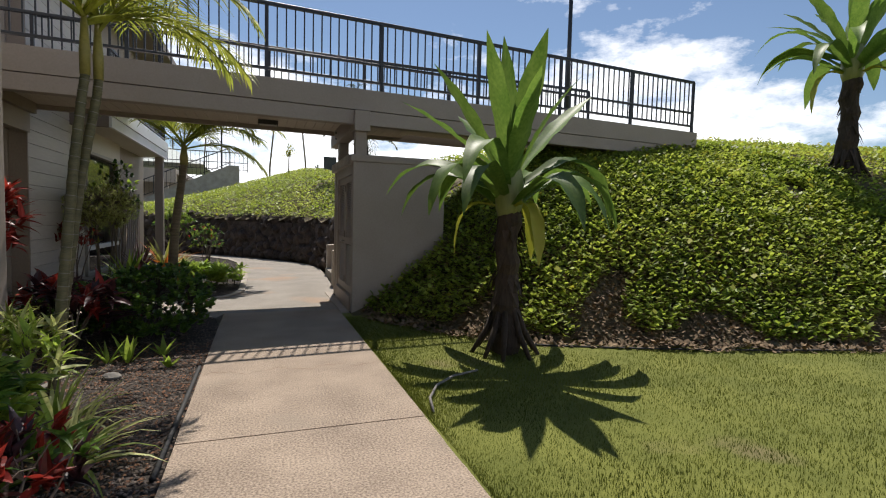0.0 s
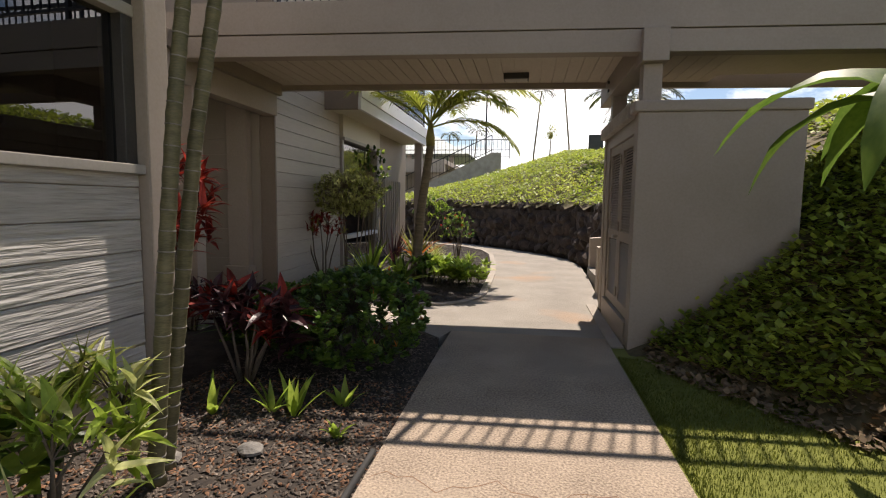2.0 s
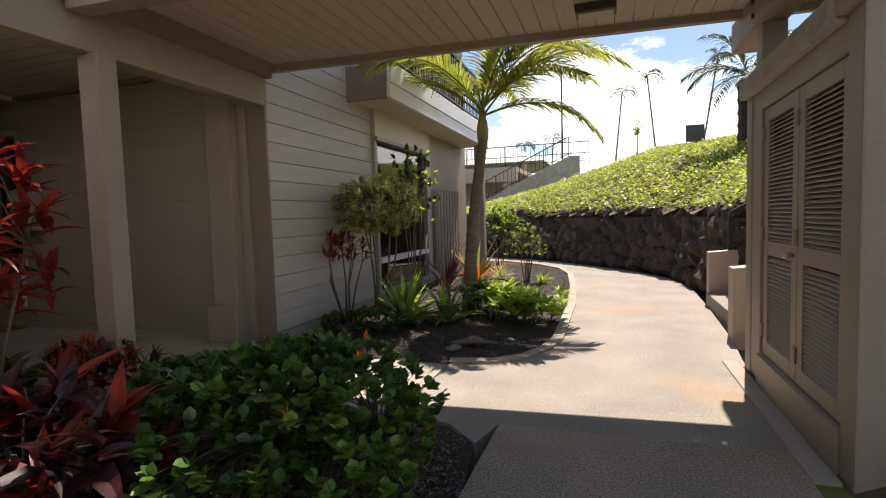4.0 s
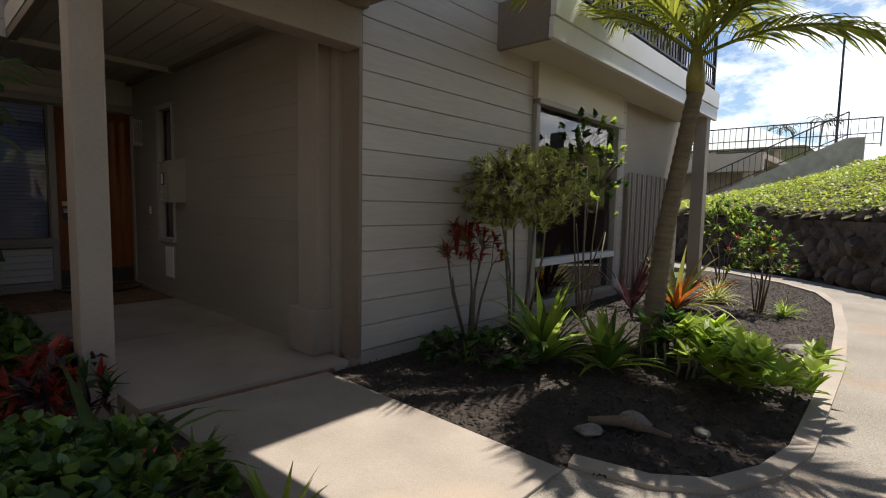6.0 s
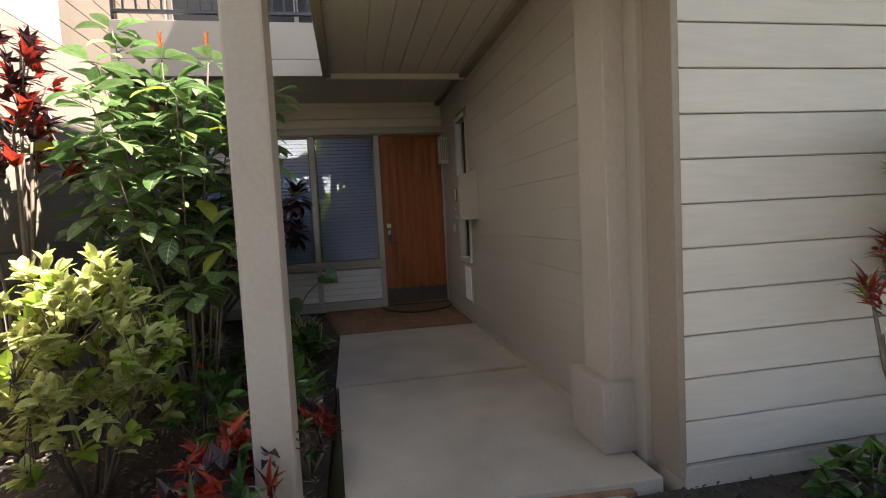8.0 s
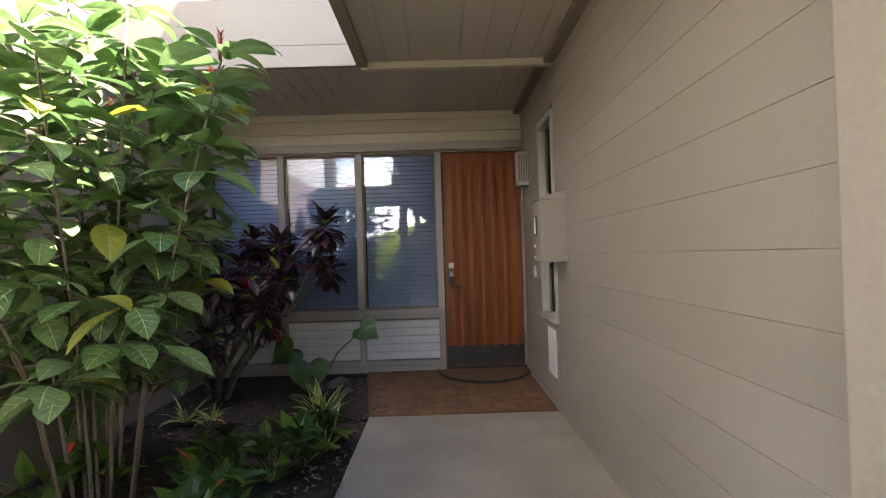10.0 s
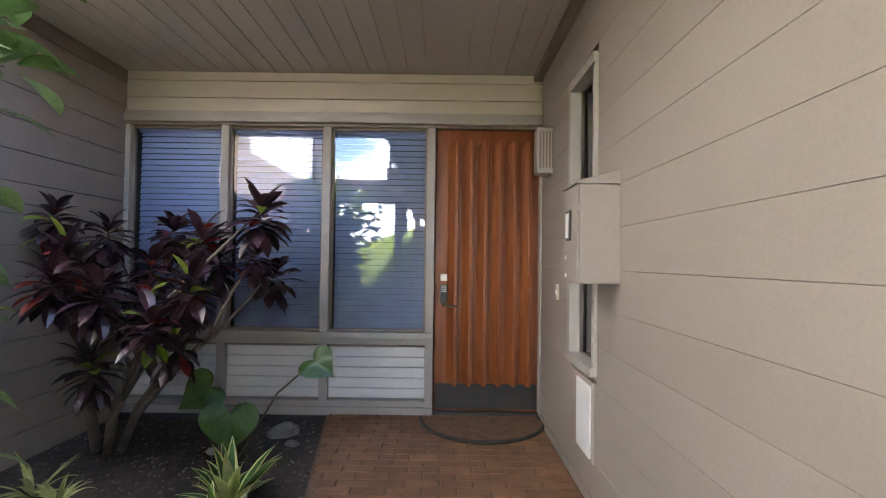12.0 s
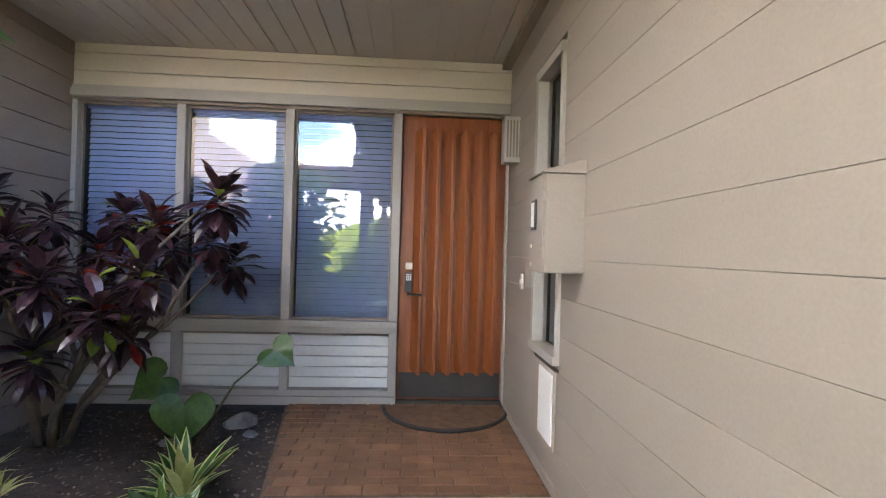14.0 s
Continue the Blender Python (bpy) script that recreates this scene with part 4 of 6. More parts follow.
# ---- house closings ----
structure("wall_8", Shape().box(-9.5, -9.42, 4.6, 12.0, -0.1, 6.2).box(-9.5, -3.3, 11.9, 12.0, -0.1, 0.5).box(-9.5, -8.36, 7.7, 7.74, -0.1, 2.9).box(-8.36, -8.32, 7.6, 8.6, 0, 2.62), M_ROOM, "inner walls of the house, coloured near-black for want of light", "wall")
structure("floor_1", Shape().box(-9.5, -8.12, 4.7, 8.8, -0.1, 0.05).box(-9.5, -3.3, 8.76, 12.0, -0.1, 0.05), M_ROOM, "floor inside the house, coloured near-black for want of light", "floor")
structure("room_4", Shape().box(-7.2, -6.5, 9.0, 9.04, 0.6, 2.6).box(-7.2, -7.16, 8.76, 9.0, 0.6, 2.6).box(-6.54, -6.5, 8.76, 9.0, 0.6, 2.6).box(-7.2, -6.5, 8.76, 9.04, 2.56, 2.6), M_ROOM, "dim room behind the sidelight", "room")
# second and third boxes are unseen eaves added to shade courtyard and entry slab
structure("roof_1", Shape().box(-9.6, -2.2, 8.55, 17.0, 5.5, 5.7).box(-9.6, -4.6, 6.9, 8.5, 5.7, 5.95).box(-2.2, -1.5, 8.5, 11.4, 6.0, 6.25), M_TAUPE_D, "brown roof of the sided house with unseen eaves added for shade", "roof")
structure("roof_2", Shape().box(-9.0, -2.2, -8.2, 4.98, 6.2, 6.4), M_TAUPE_D, "brown roof of the house beside the walkway", "roof")

# ---- plants: tools ----
rnd = random.Random(11)


def spread(lo=0.0, hi=1.0):
    """A random way: turned anyhow, raised by an angle between lo and hi (radians)."""
    a, e = rnd.uniform(0, 2 * math.pi), rnd.uniform(lo, hi)
    return Vector((math.cos(a) * math.cos(e), math.sin(a) * math.cos(e), math.sin(e)))


def hang(name, shape, material, plant, label="", smooth=True):
    if shape.f:
        return under(part(name, shape, material, None, label, smooth), plant)


def shrub(name, label, category, at, size, tips, leaves, length, width, mats, droop=0.5, stems=True, twig=0.012, twig_mat=None, fill=0.45, z0=0.25, blossoms=None, group="", up=0.0, mains=7, blunt=0.6, fold=0.3, low=-0.5):
    """A bush: twigs from the base to tips spread over a rounded crown, each with a tuft of leaves."""
    plant = thing(name, label, category, group, at=at)
    b, (rx, ry, rz) = Vector(at), size
    twigs, sets, buds = Shape(), [Shape() for _ in mats], Shape()
    heads = []
    for k in range(min(mains, tips)) if stems else ():
        a = 2.4 * k + rnd.uniform(-0.4, 0.4)
        q = rnd.uniform(0.25, 0.75)
        foot = b + Vector((math.cos(a) * rx * 0.10, math.sin(a) * ry * 0.10, 0))
        head = b + Vector((math.cos(a) * rx * q, math.sin(a) * ry * q, rz * max(0.4, z0 + (1 - z0) * rnd.uniform(0.1, 0.6))))
        bend = foot.lerp(head, 0.5) + Vector((rnd.uniform(-0.05, 0.05), rnd.uniform(-0.05, 0.05), rz * 0.05))
        hang("stem", Shape().tube([foot, bend, head], [twig, twig * 0.8, twig * 0.5], 6), twig_mat or M_TWIG, plant)
        heads += [head, bend.lerp(head, 0.5)]
    for k in range(tips):
        w = spread(low, 1.45)
        r = rnd.uniform(fill, 1.0)
        c = Vector((w.x * rx * r, w.y * ry * r, rz * (z0 + (1 - z0) * (0.5 + 0.5 * w.z * r))))
        tip = b + c
        if stems:
            root = min(heads, key=lambda q: (q - tip).length)
            if (tip - root).length > 0.03:
                twigs.tube([root, root.lerp(tip, 0.6) + Vector((0, 0, 0.03)), tip], [twig * 0.4, twig * 0.3, twig * 0.2], 4)
        s = sets[min(len(mats) - 1, int(rnd.random() ** 1.6 * len(mats)))]
        out = Vector((c.x / rx, c.y / ry, 0.5 + up)).normalized()
        for q in range(leaves):
            way = (out * 0.7 + spread(-0.4, 1.1)).normalized()
            l = length * rnd.uniform(0.6, 1.15)
            s.leaf(tip - way * l * 0.12 + Vector((0, 0, -rnd.uniform(0, length) * 0.6)), way, l, width * rnd.uniform(0.7, 1.15), droop * rnd.uniform(0.5, 1.5), 4, fold, rnd.uniform(-0.5, 0.5), blunt)
        if blossoms and rnd.random() < blossoms[1]:
            for q in range(blossoms[2]):
                buds.leaf(tip + Vector((0, 0, length * 0.15)), spread(0.4, 1.5), blossoms[3] * rnd.uniform(0.7, 1.2), blossoms[3] * 0.45, 0.3, 2, 0.3)
    if stems:
        tw = hang("twig_spray", twigs, twig_mat or M_TWIG, plant)
        if tw:
            tagged(tw, kind="stuff")
    for s, m in zip(sets, mats):
        hang("foliage", s, m, plant, smooth=False)
    if blossoms:
        hang("blossoms", buds, blossoms[0], plant, smooth=False)
    return plant


def rosette(name, label, category, at, count, length, width, mat, droop=0.8, lo=0.5, hi=1.35, group="", second=None, segs=5):
    """Strap leaves that rise from one point and arch over."""
    plant = thing(name, label, category, group, at=at)
    a, b = Shape(), Shape()
    for k in range(count):
        s = b if second and k % 3 == 0 else a
        way = spread(lo, hi)
        s.leaf(Vector(at) + Vector((way.x, way.y, 0)) * 0.03, way, length * rnd.uniform(0.65, 1.1), width * rnd.uniform(0.8, 1.15), droop * rnd.uniform(0.5, 1.4), segs, 0.3, 0.0, 0.6)
    hang("leaves", a, mat, plant)
    hang("leaves", b, second, plant) if second else None
    return plant


def frond(base, way, length, leaflet, mat, droop=1.0, pairs=26, width=0.035):
    """One feather frond: a bending rib with leaflets hanging from both sides."""
    s = Shape()
    p, d = Vector(base), Vector(way).normalized()
    path, n = [p.copy()], 12
    for k in range(n):
        d = (d + Vector((0, 0, -droop / n * (0.4 + 1.4 * k / n)))).normalized()
        p = p + d * (length / n)
        path.append(p.copy())
    s.tube(path, [0.016 * (1 - 0.85 * k / n) + 0.002 for k in range(n + 1)], 4)
    for k in range(pairs):
        t = 0.16 + 0.84 * (k / (pairs - 1)) ** 0.9
        i = min(int(t * n), n - 1)
        q = path[i].lerp(path[i + 1], t * n - i)
        ahead = (path[i + 1] - path[i]).normalized()
        side = ahead.cross(Vector((0, 0, 1))).normalized()
        for e in (-1, 1):
            l = leaflet * (0.45 + 0.75 * math.sin(math.pi * min(1, 0.12 + t * 0.85))) * rnd.uniform(0.85, 1.1)
            w = side * e * 0.85 + ahead * (0.55 + 0.4 * t) + Vector((0, 0, 0.22 + rnd.uniform(-0.12, 0.12)))
            s.leaf(q, w, l, width * rnd.uniform(0.8, 1.1), 0.75 + rnd.uniform(-0.2, 0.5), 3, 0.35)
    return s


def ringed(path, r0, r1, rings):
    """The path and radii of a trunk with leaf scars."""
    path = [Vector(p) for p in path]
    pts, rad = [], []
    for k in range(rings * 3 + 1):
        t = k / (rings * 3)
        f = t * (len(path) - 1)
        i = min(int(f), len(path) - 2)
        pts.append(path[i].lerp(path[i + 1], f - i))
        rad.append((r0 + (r1 - r0) * t ** 0.7) * (1.0 if k % 3 else 1.09))
    return pts, rad


def palm(name, label, trunk, r0, r1, shaft, fronds, length, leaflet, mat=None, trunk_mat=None, droop=1.1, lo=0.35, hi=1.3, pairs=26, width=0.035, rings=26, ways=()):
    plant = thing(name, label, "palm tree", at=trunk[0])
    pts, rad = ringed(trunk, r0, r1, rings)
    rad[0] *= 1.35
    hang("trunk", Shape().tube(pts, rad, 12), trunk_mat or M_BARK, plant, "ringed trunk")
    top = Vector(trunk[-1])
    if shaft:
        hang("crownshaft", Shape().tube([top, top + Vector((0, 0, shaft * 0.35)), top + Vector((0, 0, shaft))], [r1 * 1.15, r1 * 1.25, r1 * 0.5], 10), M_CROWN, plant, "smooth yellow-green crownshaft")
    head = top + Vector((0, 0, shaft))
    for k in range(fronds):
        if k < len(ways):
            a, e, f = ways[k]
        else:
            a, e, f = 2.4 * k + rnd.uniform(-0.3, 0.3), rnd.uniform(lo, hi), 1.0
        way = Vector((math.cos(a) * math.cos(e), math.sin(a) * math.cos(e), math.sin(e)))
        hang("frond", frond(head - Vector((0, 0, rnd.uniform(0, shaft * 0.3))), way, length * f * rnd.uniform(0.88, 1.08), leaflet, mat, droop * rnd.uniform(0.8, 1.2), pairs, width), mat or M_PALM, plant, smooth=False)
    return plant


# ---- the broad-leaved plant on the lawn's edge, and its fellow up the bank ----
def spear_leaf(base, way, length, width, bend, late, lean=0.0):
    """A long strap leaf, narrow at its base, widest past its middle, folded at the rib; it bends down past a point."""
    s, n = Shape(), 14
    p, d = Vector(base), Vector(way).normalized()
    side = d.cross(Vector((0, 0, 1))).normalized()
    side = Matrix.Rotation(lean, 3, d) @ side
    for k in range(n + 1):
        t = k / n
        w = width * 0.5 * ((0.42 + 0.58 * math.sin(0.5 * math.pi * min(1.0, t / 0.58))) if t < 0.58 else max(0.02, 1 - ((t - 0.58) / 0.42) ** 1.7))
        up = side.cross(d).normalized()
        if up.z < -0.2 and k < 3:
            up = -up
        wave = 0.10 * w * math.sin(k * 1.9)
        f = 0.42 - 0.25 * t
        s.v += [tuple(p - side * w + up * (w * f + wave)), tuple(p - side * w * 0.5 + up * w * f * 0.42), tuple(p), tuple(p + side * w * 0.5 + up * w * f * 0.42), tuple(p + side * w + up * (w * f - wave))]
        d = (d + Vector((0, 0, -bend / n * (0.25 if t < late else 1.9)))).normalized()
        p = p + d * (length / n)
    for k in range(n):
        q = 5 * k
        s.f += [(q + j, q + j + 1, q + j + 6, q + j + 5) for j in range(4)]
    return s


def spear_plant(at, label, size=1.0, seed=5):
    r = random.Random(seed)
    plant = thing("giant_lily", label, "plant", "giant lilies", at=at)
    b = Vector(at)
    pts, rad = [], []
    for k in range(15):
        t = k / 14
        pts.append(b + Vector((0.02 * math.sin(k), 0.02 * math.cos(k * 1.7), t * 1.45 * size)))
        rad.append((0.155 - 0.045 * min(1, t * 1.8) + 0.03 * max(0, t - 0.7) + 0.014 * (k % 2)) * size)
    hang("trunk", Shape().tube(pts, rad, 12), M_HUSK, plant, "dark fibrous trunk", smooth=False)
    for k in range(46):
        a, z = r.uniform(0, 6.28), r.uniform(0.25, 1.42) * size
        w = Vector((math.cos(a), math.sin(a), -1.5))
        hang("husk", Shape().leaf(b + Vector((math.cos(a) * 0.095, math.sin(a) * 0.095, z)), w, 0.26 * size * r.uniform(0.6, 1.2), 0.09, 0.5, 3, 0.2), M_HUSK, plant)
    for k in range(9):
        a = k * 0.71 + r.uniform(-0.15, 0.15)
        c, e = math.cos(a), math.sin(a)
        hang("stilt_root", Shape().tube([b + Vector((c * 0.09, e * 0.09, 0.5 * size)), b + Vector((c * 0.2, e * 0.2, 0.22 * size)), b + Vector((c * 0.36, e * 0.36, -0.03))], [0.028, 0.032, 0.02], 6), M_HUSK, plant)
    core = [b + Vector((0, 0, h * size)) for h in (1.36, 1.5, 1.75, 2.0, 2.15)]
    hang("leaf_sheath", Shape().tube(core, [0.10 * size, 0.14 * size, 0.15 * size, 0.10 * size, 0.03 * size], 10), M_SHEATH, plant, "pale green sheath of leaf bases")
    for k in range(26):
        a = 2.399 * k + r.uniform(-0.3, 0.3)
        t = k / 25
        upright = k >= 15
        e = r.uniform(0.65, 1.2) if upright else r.uniform(0.45, 0.85)
        if k == 25:
            e = 1.5
        way = Vector((math.cos(a) * math.cos(e), math.sin(a) * math.cos(e), math.sin(e)))
        foot = b + Vector((way.x * 0.13, way.y * 0.13, (1.48 + 0.42 * t) * size))
        bend = r.uniform(0.1, 0.45) if upright else r.uniform(1.3, 2.6)
        hang("leaf", spear_leaf(foot, way, 1.36 * size * r.uniform(0.85, 1.12), 0.225 * size * r.uniform(0.85, 1.15), bend, r.uniform(0.25, 0.5), r.uniform(-0.5, 0.5)), M_LEAFBIG, plant)
    for k in range(3):
        a = 2.1 * k + 0.6
        hang("leaf", spear_leaf(b + Vector((math.cos(a) * 0.12, math.sin(a) * 0.12, 1.5 * size)), (math.cos(a), math.sin(a), 0.3), 0.9 * size, 0.15 * size, 3.2, 0.15), M_COVER_Y, plant, "yellowing old leaf")
    return plant


M_SHEATH = mk("leaf_sheath", (0.13, 0.16, 0.04), (0.25, 0.26, 0.08), 3, 0.45, 0.2, 30, stretch=(1, 1, 0.15))
M_LEAFBIG = mk("broad_leaf", (0.075, 0.15, 0.02), (0.18, 0.27, 0.05), 5, 0.48, 0.08, 40, vary=0.3, leaf=0.45, stretch=(1, 1, 0.4))
spear_plant((2.55, 4.42, 0.0), "tall plant with broad pointed leaves and fibrous trunk beside the lawn")
spear_plant((10.0, 5.85, 2.3), "tall broad-leaved plant standing on the leafy bank", 1.2, 9)

# ---- palms ----
def areca(label, trunk, fronds, ways):
    """A slender palm: a grey trunk with pale leaf scars, green towards its crown."""
    plant = palm("areca_palm", label, trunk, 0.037, 0.029, 0.5, fronds, 1.35, 0.34, M_PALM, M_CANE, 1.5, 0.3, 1.2, 24, 0.03, 22, ways)
    scars, line = Shape(), [Vector(p) for p in trunk]
    for a, b in zip(line, line[1:]):
        n = max(1, round((b - a).length / 0.095))
        for k in range(n):
            p = a.lerp(b, (k + 0.5) / n)
            d = (b - a).normalized() * 0.003
            r = 0.0415 - 0.0035 * p.z
            scars.tube([p - d, p + d], r, 10)
    tagged(hang("leaf_scar", scars, M_STONE, plant, "pale rings of leaf scars"), kind="stuff")


areca("slender ringed palm leaning beside the house wall", [(-1.28, 4.14, -0.02), (-1.19, 4.14, 0.95), (-1.13, 4.16, 1.70), (-1.08, 4.18, 2.19), (-1.06, 4.19, 2.35)], 10, ((-0.2, 0.75, 1.0), (0.35, 0.5, 1.1), (-0.8, 0.6, 1.0)))
areca("second slender ringed palm stem beside the house wall", [(-1.32, 4.26, -0.02), (-1.23, 4.28, 0.76), (-1.13, 4.30, 1.60), (-1.02, 4.32, 2.24), (-1.01, 4.32, 2.35)], 8, ())
palm("garden_palm", "feather palm with ringed trunk and sunlit yellow-green fronds in the bed", [(-1.50, 10.75, -0.02), (-1.44, 10.85, 1.1), (-1.30, 11.0, 2.32)], 0.098, 0.064, 0.42, 15, 1.75, 0.5, M_PALM, M_BARK, 1.35, 0.5, 1.45, 46, 0.045, 30, ((-0.15, 0.75, 1.1), (-0.05, 0.35, 0.95), (0.4, 0.95, 1.1), (-0.6, 0.5, 1.0), (3.1, 0.8, 1.0)))
palm("hill_palm", "thick-trunked palm with dry leaf skirt on the bank's crest", [(3.62, 18.2, 2.45), (3.6, 18.2, 3.3), (3.55, 18.2, 4.2)], 0.34, 0.24, 0.25, 13, 1.6, 0.42, M_PALM_FAR, M_HUSK, 1.5, -0.1, 1.3, 20, 0.06, 6)
for x, y, z, lean in ((1.0, 74, 16.5, 0.5), (6.2, 74, 18.2, -0.6), (11.1, 73.6, 19.5, 0.9), (-9.0, 90, 13.5, 0.3), (-12.5, 88, 12.6, -0.2)):
    palm("coconut_palm", "distant tall thin coconut palm bent by the wind", [(x, y, -0.1), (x + lean * 0.4, y, z * 0.5), (x + lean * 2, y, z)], 0.15, 0.09, 0.2, 12, 1.9, 0.6, M_PALM_FAR, M_BARK, 1.6, 0.0, 1.1, 14, 0.11, 10, ((0.1, 0.4, 1.2), (-0.3, 0.2, 1.1), (0.3, 0.7, 1.1), (-0.1, 0.0, 1.0)))

# ---- bed beside the walk ----
shrub("croton", "red-leaved croton bush beside the walkway", "shrub", (-0.86, 2.25, -0.02), (0.38, 0.4, 0.5), 60, 7, 0.15, 0.05, (M_RED, M_PURPLE, M_GREEN), 0.5, group="crotons")
shrub("croton", "low red and green croton bush by the house wall", "shrub", (-1.35, 1.5, -0.02), (0.55, 0.7, 0.7), 60, 7, 0.16, 0.055, (M_PURPLE, M_RED, M_GREEN), 0.5, group="crotons")
shrub("broadleaf_shrub", "low broad-leaved green shrub by the board siding", "shrub", (-1.72, 3.25, -0.02), (0.42, 0.75, 0.62), 70, 6, 0.17, 0.11, (M_GREEN, M_LIME, M_DEEP), 0.7)
shrub("gold_dust_shrub", "yellow-green variegated shrub by the palm stem", "shrub", (-1.45, 3.75, -0.02), (0.42, 0.5, 0.70), 50, 7, 0.22, 0.045, (M_LIME, M_CREAMY, M_OLIVE), 0.6)
shrub("broadleaf_shrub", "sunlit lime green leafy shrub over the mulch", "shrub", (-1.25, 2.75, -0.02), (0.42, 0.45, 0.66), 80, 8, 0.15, 0.07, (M_LIME, M_GREEN), 0.6)
shrub("broadleaf_shrub", "yellow-green leafy shrub at the foot of the siding", "shrub", (-1.6, 2.55, -0.02), (0.42, 0.55, 0.78), 80, 8, 0.22, 0.05, (M_LIME, M_CREAMY, M_LIME), 0.6)
rosette("spider_lily", "striped strap leaves at the edge of the mulch", "plant", (-0.8, 2.85, -0.02), 50, 0.5, 0.035, M_CREAMY, 1.3, 0.4, 1.4, second=M_LIME)
rosette("spider_lily", "arching pale striped strap leaves over the mulch", "plant", (-1.02, 3.35, -0.02), 46, 0.55, 0.035, M_CREAMY, 1.3, 0.4, 1.4, second=M_LIME)
for x, y, h in ((-1.15, 5.0, 0.28), (-0.98, 4.95, 0.3), (-0.72, 5.15, 0.22), (-1.5, 4.9, 0.25), (-0.62, 4.75, 0.14)):
    rosette("ti_seedling", "young green ti plant sprouting in the mulch", "plant", (x, y, -0.02), 8, h, 0.055, M_LIME, 0.6, 0.7, 1.4, "ti seedlings")
shrub("ti_plant", "dark red ti plants behind the green bush", "shrub", (-1.6, 5.45, -0.02), (0.5, 0.35, 0.78), 26, 9, 0.26, 0.07, (M_PURPLE, M_RED), 0.8, twig=0.014, group="ti plants")
shrub("ti_plant", "tall scarlet ti plant by the porch post", "shrub", (-2.35, 5.55, -0.02), (0.48, 0.4, 1.95), 58, 9, 0.22, 0.055, (M_RED_B, M_RED, M_PURPLE), 0.8, twig=0.012, group="ti plants")
shrub("natal_plum", "dense glossy dark green bush beside the walkway", "shrub", (-0.95, 6.0, -0.02), (0.64, 0.75, 0.80), 620, 9, 0.062, 0.046, (M_GREEN, M_DEEP, M_PLUM), 0.2, fill=0.72, z0=0.05, twig=0.006, twig_mat=M_HUSK, blunt=1.5, fold=0.12, low=-1.1, blossoms=(M_ORANGE, 0.05, 3, 0.05))
shrub("natal_plum", "spreading glossy dark green bush before the porch post", "shrub", (-1.62, 6.3, -0.02), (0.70, 0.6, 0.60), 560, 9, 0.062, 0.046, (M_GREEN, M_DEEP, M_PLUM), 0.2, fill=0.72, z0=0.05, twig=0.006, twig_mat=M_HUSK, blunt=1.5, fold=0.12, low=-1.1, blossoms=(M_SCARLET, 0.06, 3, 0.05))
shrub("croton", "dark red croton at the foot of the porch post", "shrub", (-2.92, 6.68, -0.02), (0.40, 0.28, 0.58), 46, 8, 0.12, 0.04, (M_RED_B, M_PURPLE, M_DEEP), 0.5, group="crotons")
shrub("croton", "small red croton on the edge of the slab", "shrub", (-3.62, 6.86, 0.0), (0.24, 0.13, 0.40), 26, 8, 0.10, 0.036, (M_RED_B, M_PURPLE, M_DEEP), 0.5, group="crotons")
rosette("strap_lily", "large arching green strap leaves beside the slab", "plant", (-2.3, 6.72, -0.02), 30, 0.62, 0.065, M_GREEN, 1.1, 0.35, 1.2)
rosette("strap_lily", "small spiky green plant at the corner of the slab", "plant", (-1.55, 7.08, -0.02), 16, 0.32, 0.035, M_LIME, 0.5, 0.6, 1.4)
rosette("strap_lily", "small spiky green plant beside the slab", "plant", (-2.3, 7.05, -0.02), 12, 0.24, 0.03, M_GREEN, 0.4, 0.6, 1.4)
shrub("variegated_shrub", "cream and green variegated bush in the courtyard", "shrub", (-3.72, 5.80, -0.02), (0.50, 0.46, 1.25), 220, 8, 0.11, 0.055, (M_CREAMY, M_CREAMY, M_LIME), 0.5, z0=0.1, low=-0.8, blunt=1.2)

# ---- bed below the window ----
shrub("ti_plant", "leggy ti plant with thin dark red leaves by the siding", "shrub", (-2.78, 9.72, 0), (0.40, 0.36, 1.15), 40, 8, 0.13, 0.03, (M_RED, M_RED_B, M_OLIVE), 0.5, z0=0.6, mains=6, twig=0.014, group="ti plants")
shrub("aralia", "feathery yellow-green aralia bush by the siding", "shrub", (-2.45, 10.0, 0), (0.60, 0.55, 1.84), 640, 12, 0.085, 0.019, (M_CREAMY, M_OLIVE, M_CREAMY), 0.6, z0=0.58, twig=0.014, fill=0.5, mains=5, low=-1.2)
shrub("window_shrub", "tall thin-stemmed shrub with sparse leaves before the window", "shrub", (-2.6, 11.6, 0), (0.36, 0.8, 2.5), 80, 8, 0.09, 0.055, (M_DEEP, M_LIME), 0.4, z0=0.3, twig=0.012, twig_mat=M_BARK)
rosette("bird_nest_fern", "broad bright green strap leaves in the mulch bed", "plant", (-2.0, 9.75, 0), 46, 0.82, 0.085, M_LIME, 0.95, 0.5, 1.35, "strap leaf plants", M_GREEN)
rosette("bird_nest_fern", "bright green strap leaves beside the palm", "plant", (-1.55, 9.95, 0), 34, 0.62, 0.085, M_LIME, 0.9, 0.5, 1.35, "strap leaf plants", M_GREEN)
shrub("low_fern", "low dark green ground plants against the wall base", "plant", (-2.35, 9.35, -0.02), (0.55, 0.5, 0.26), 60, 6, 0.10, 0.07, (M_DEEP, M_GREEN), 0.6)
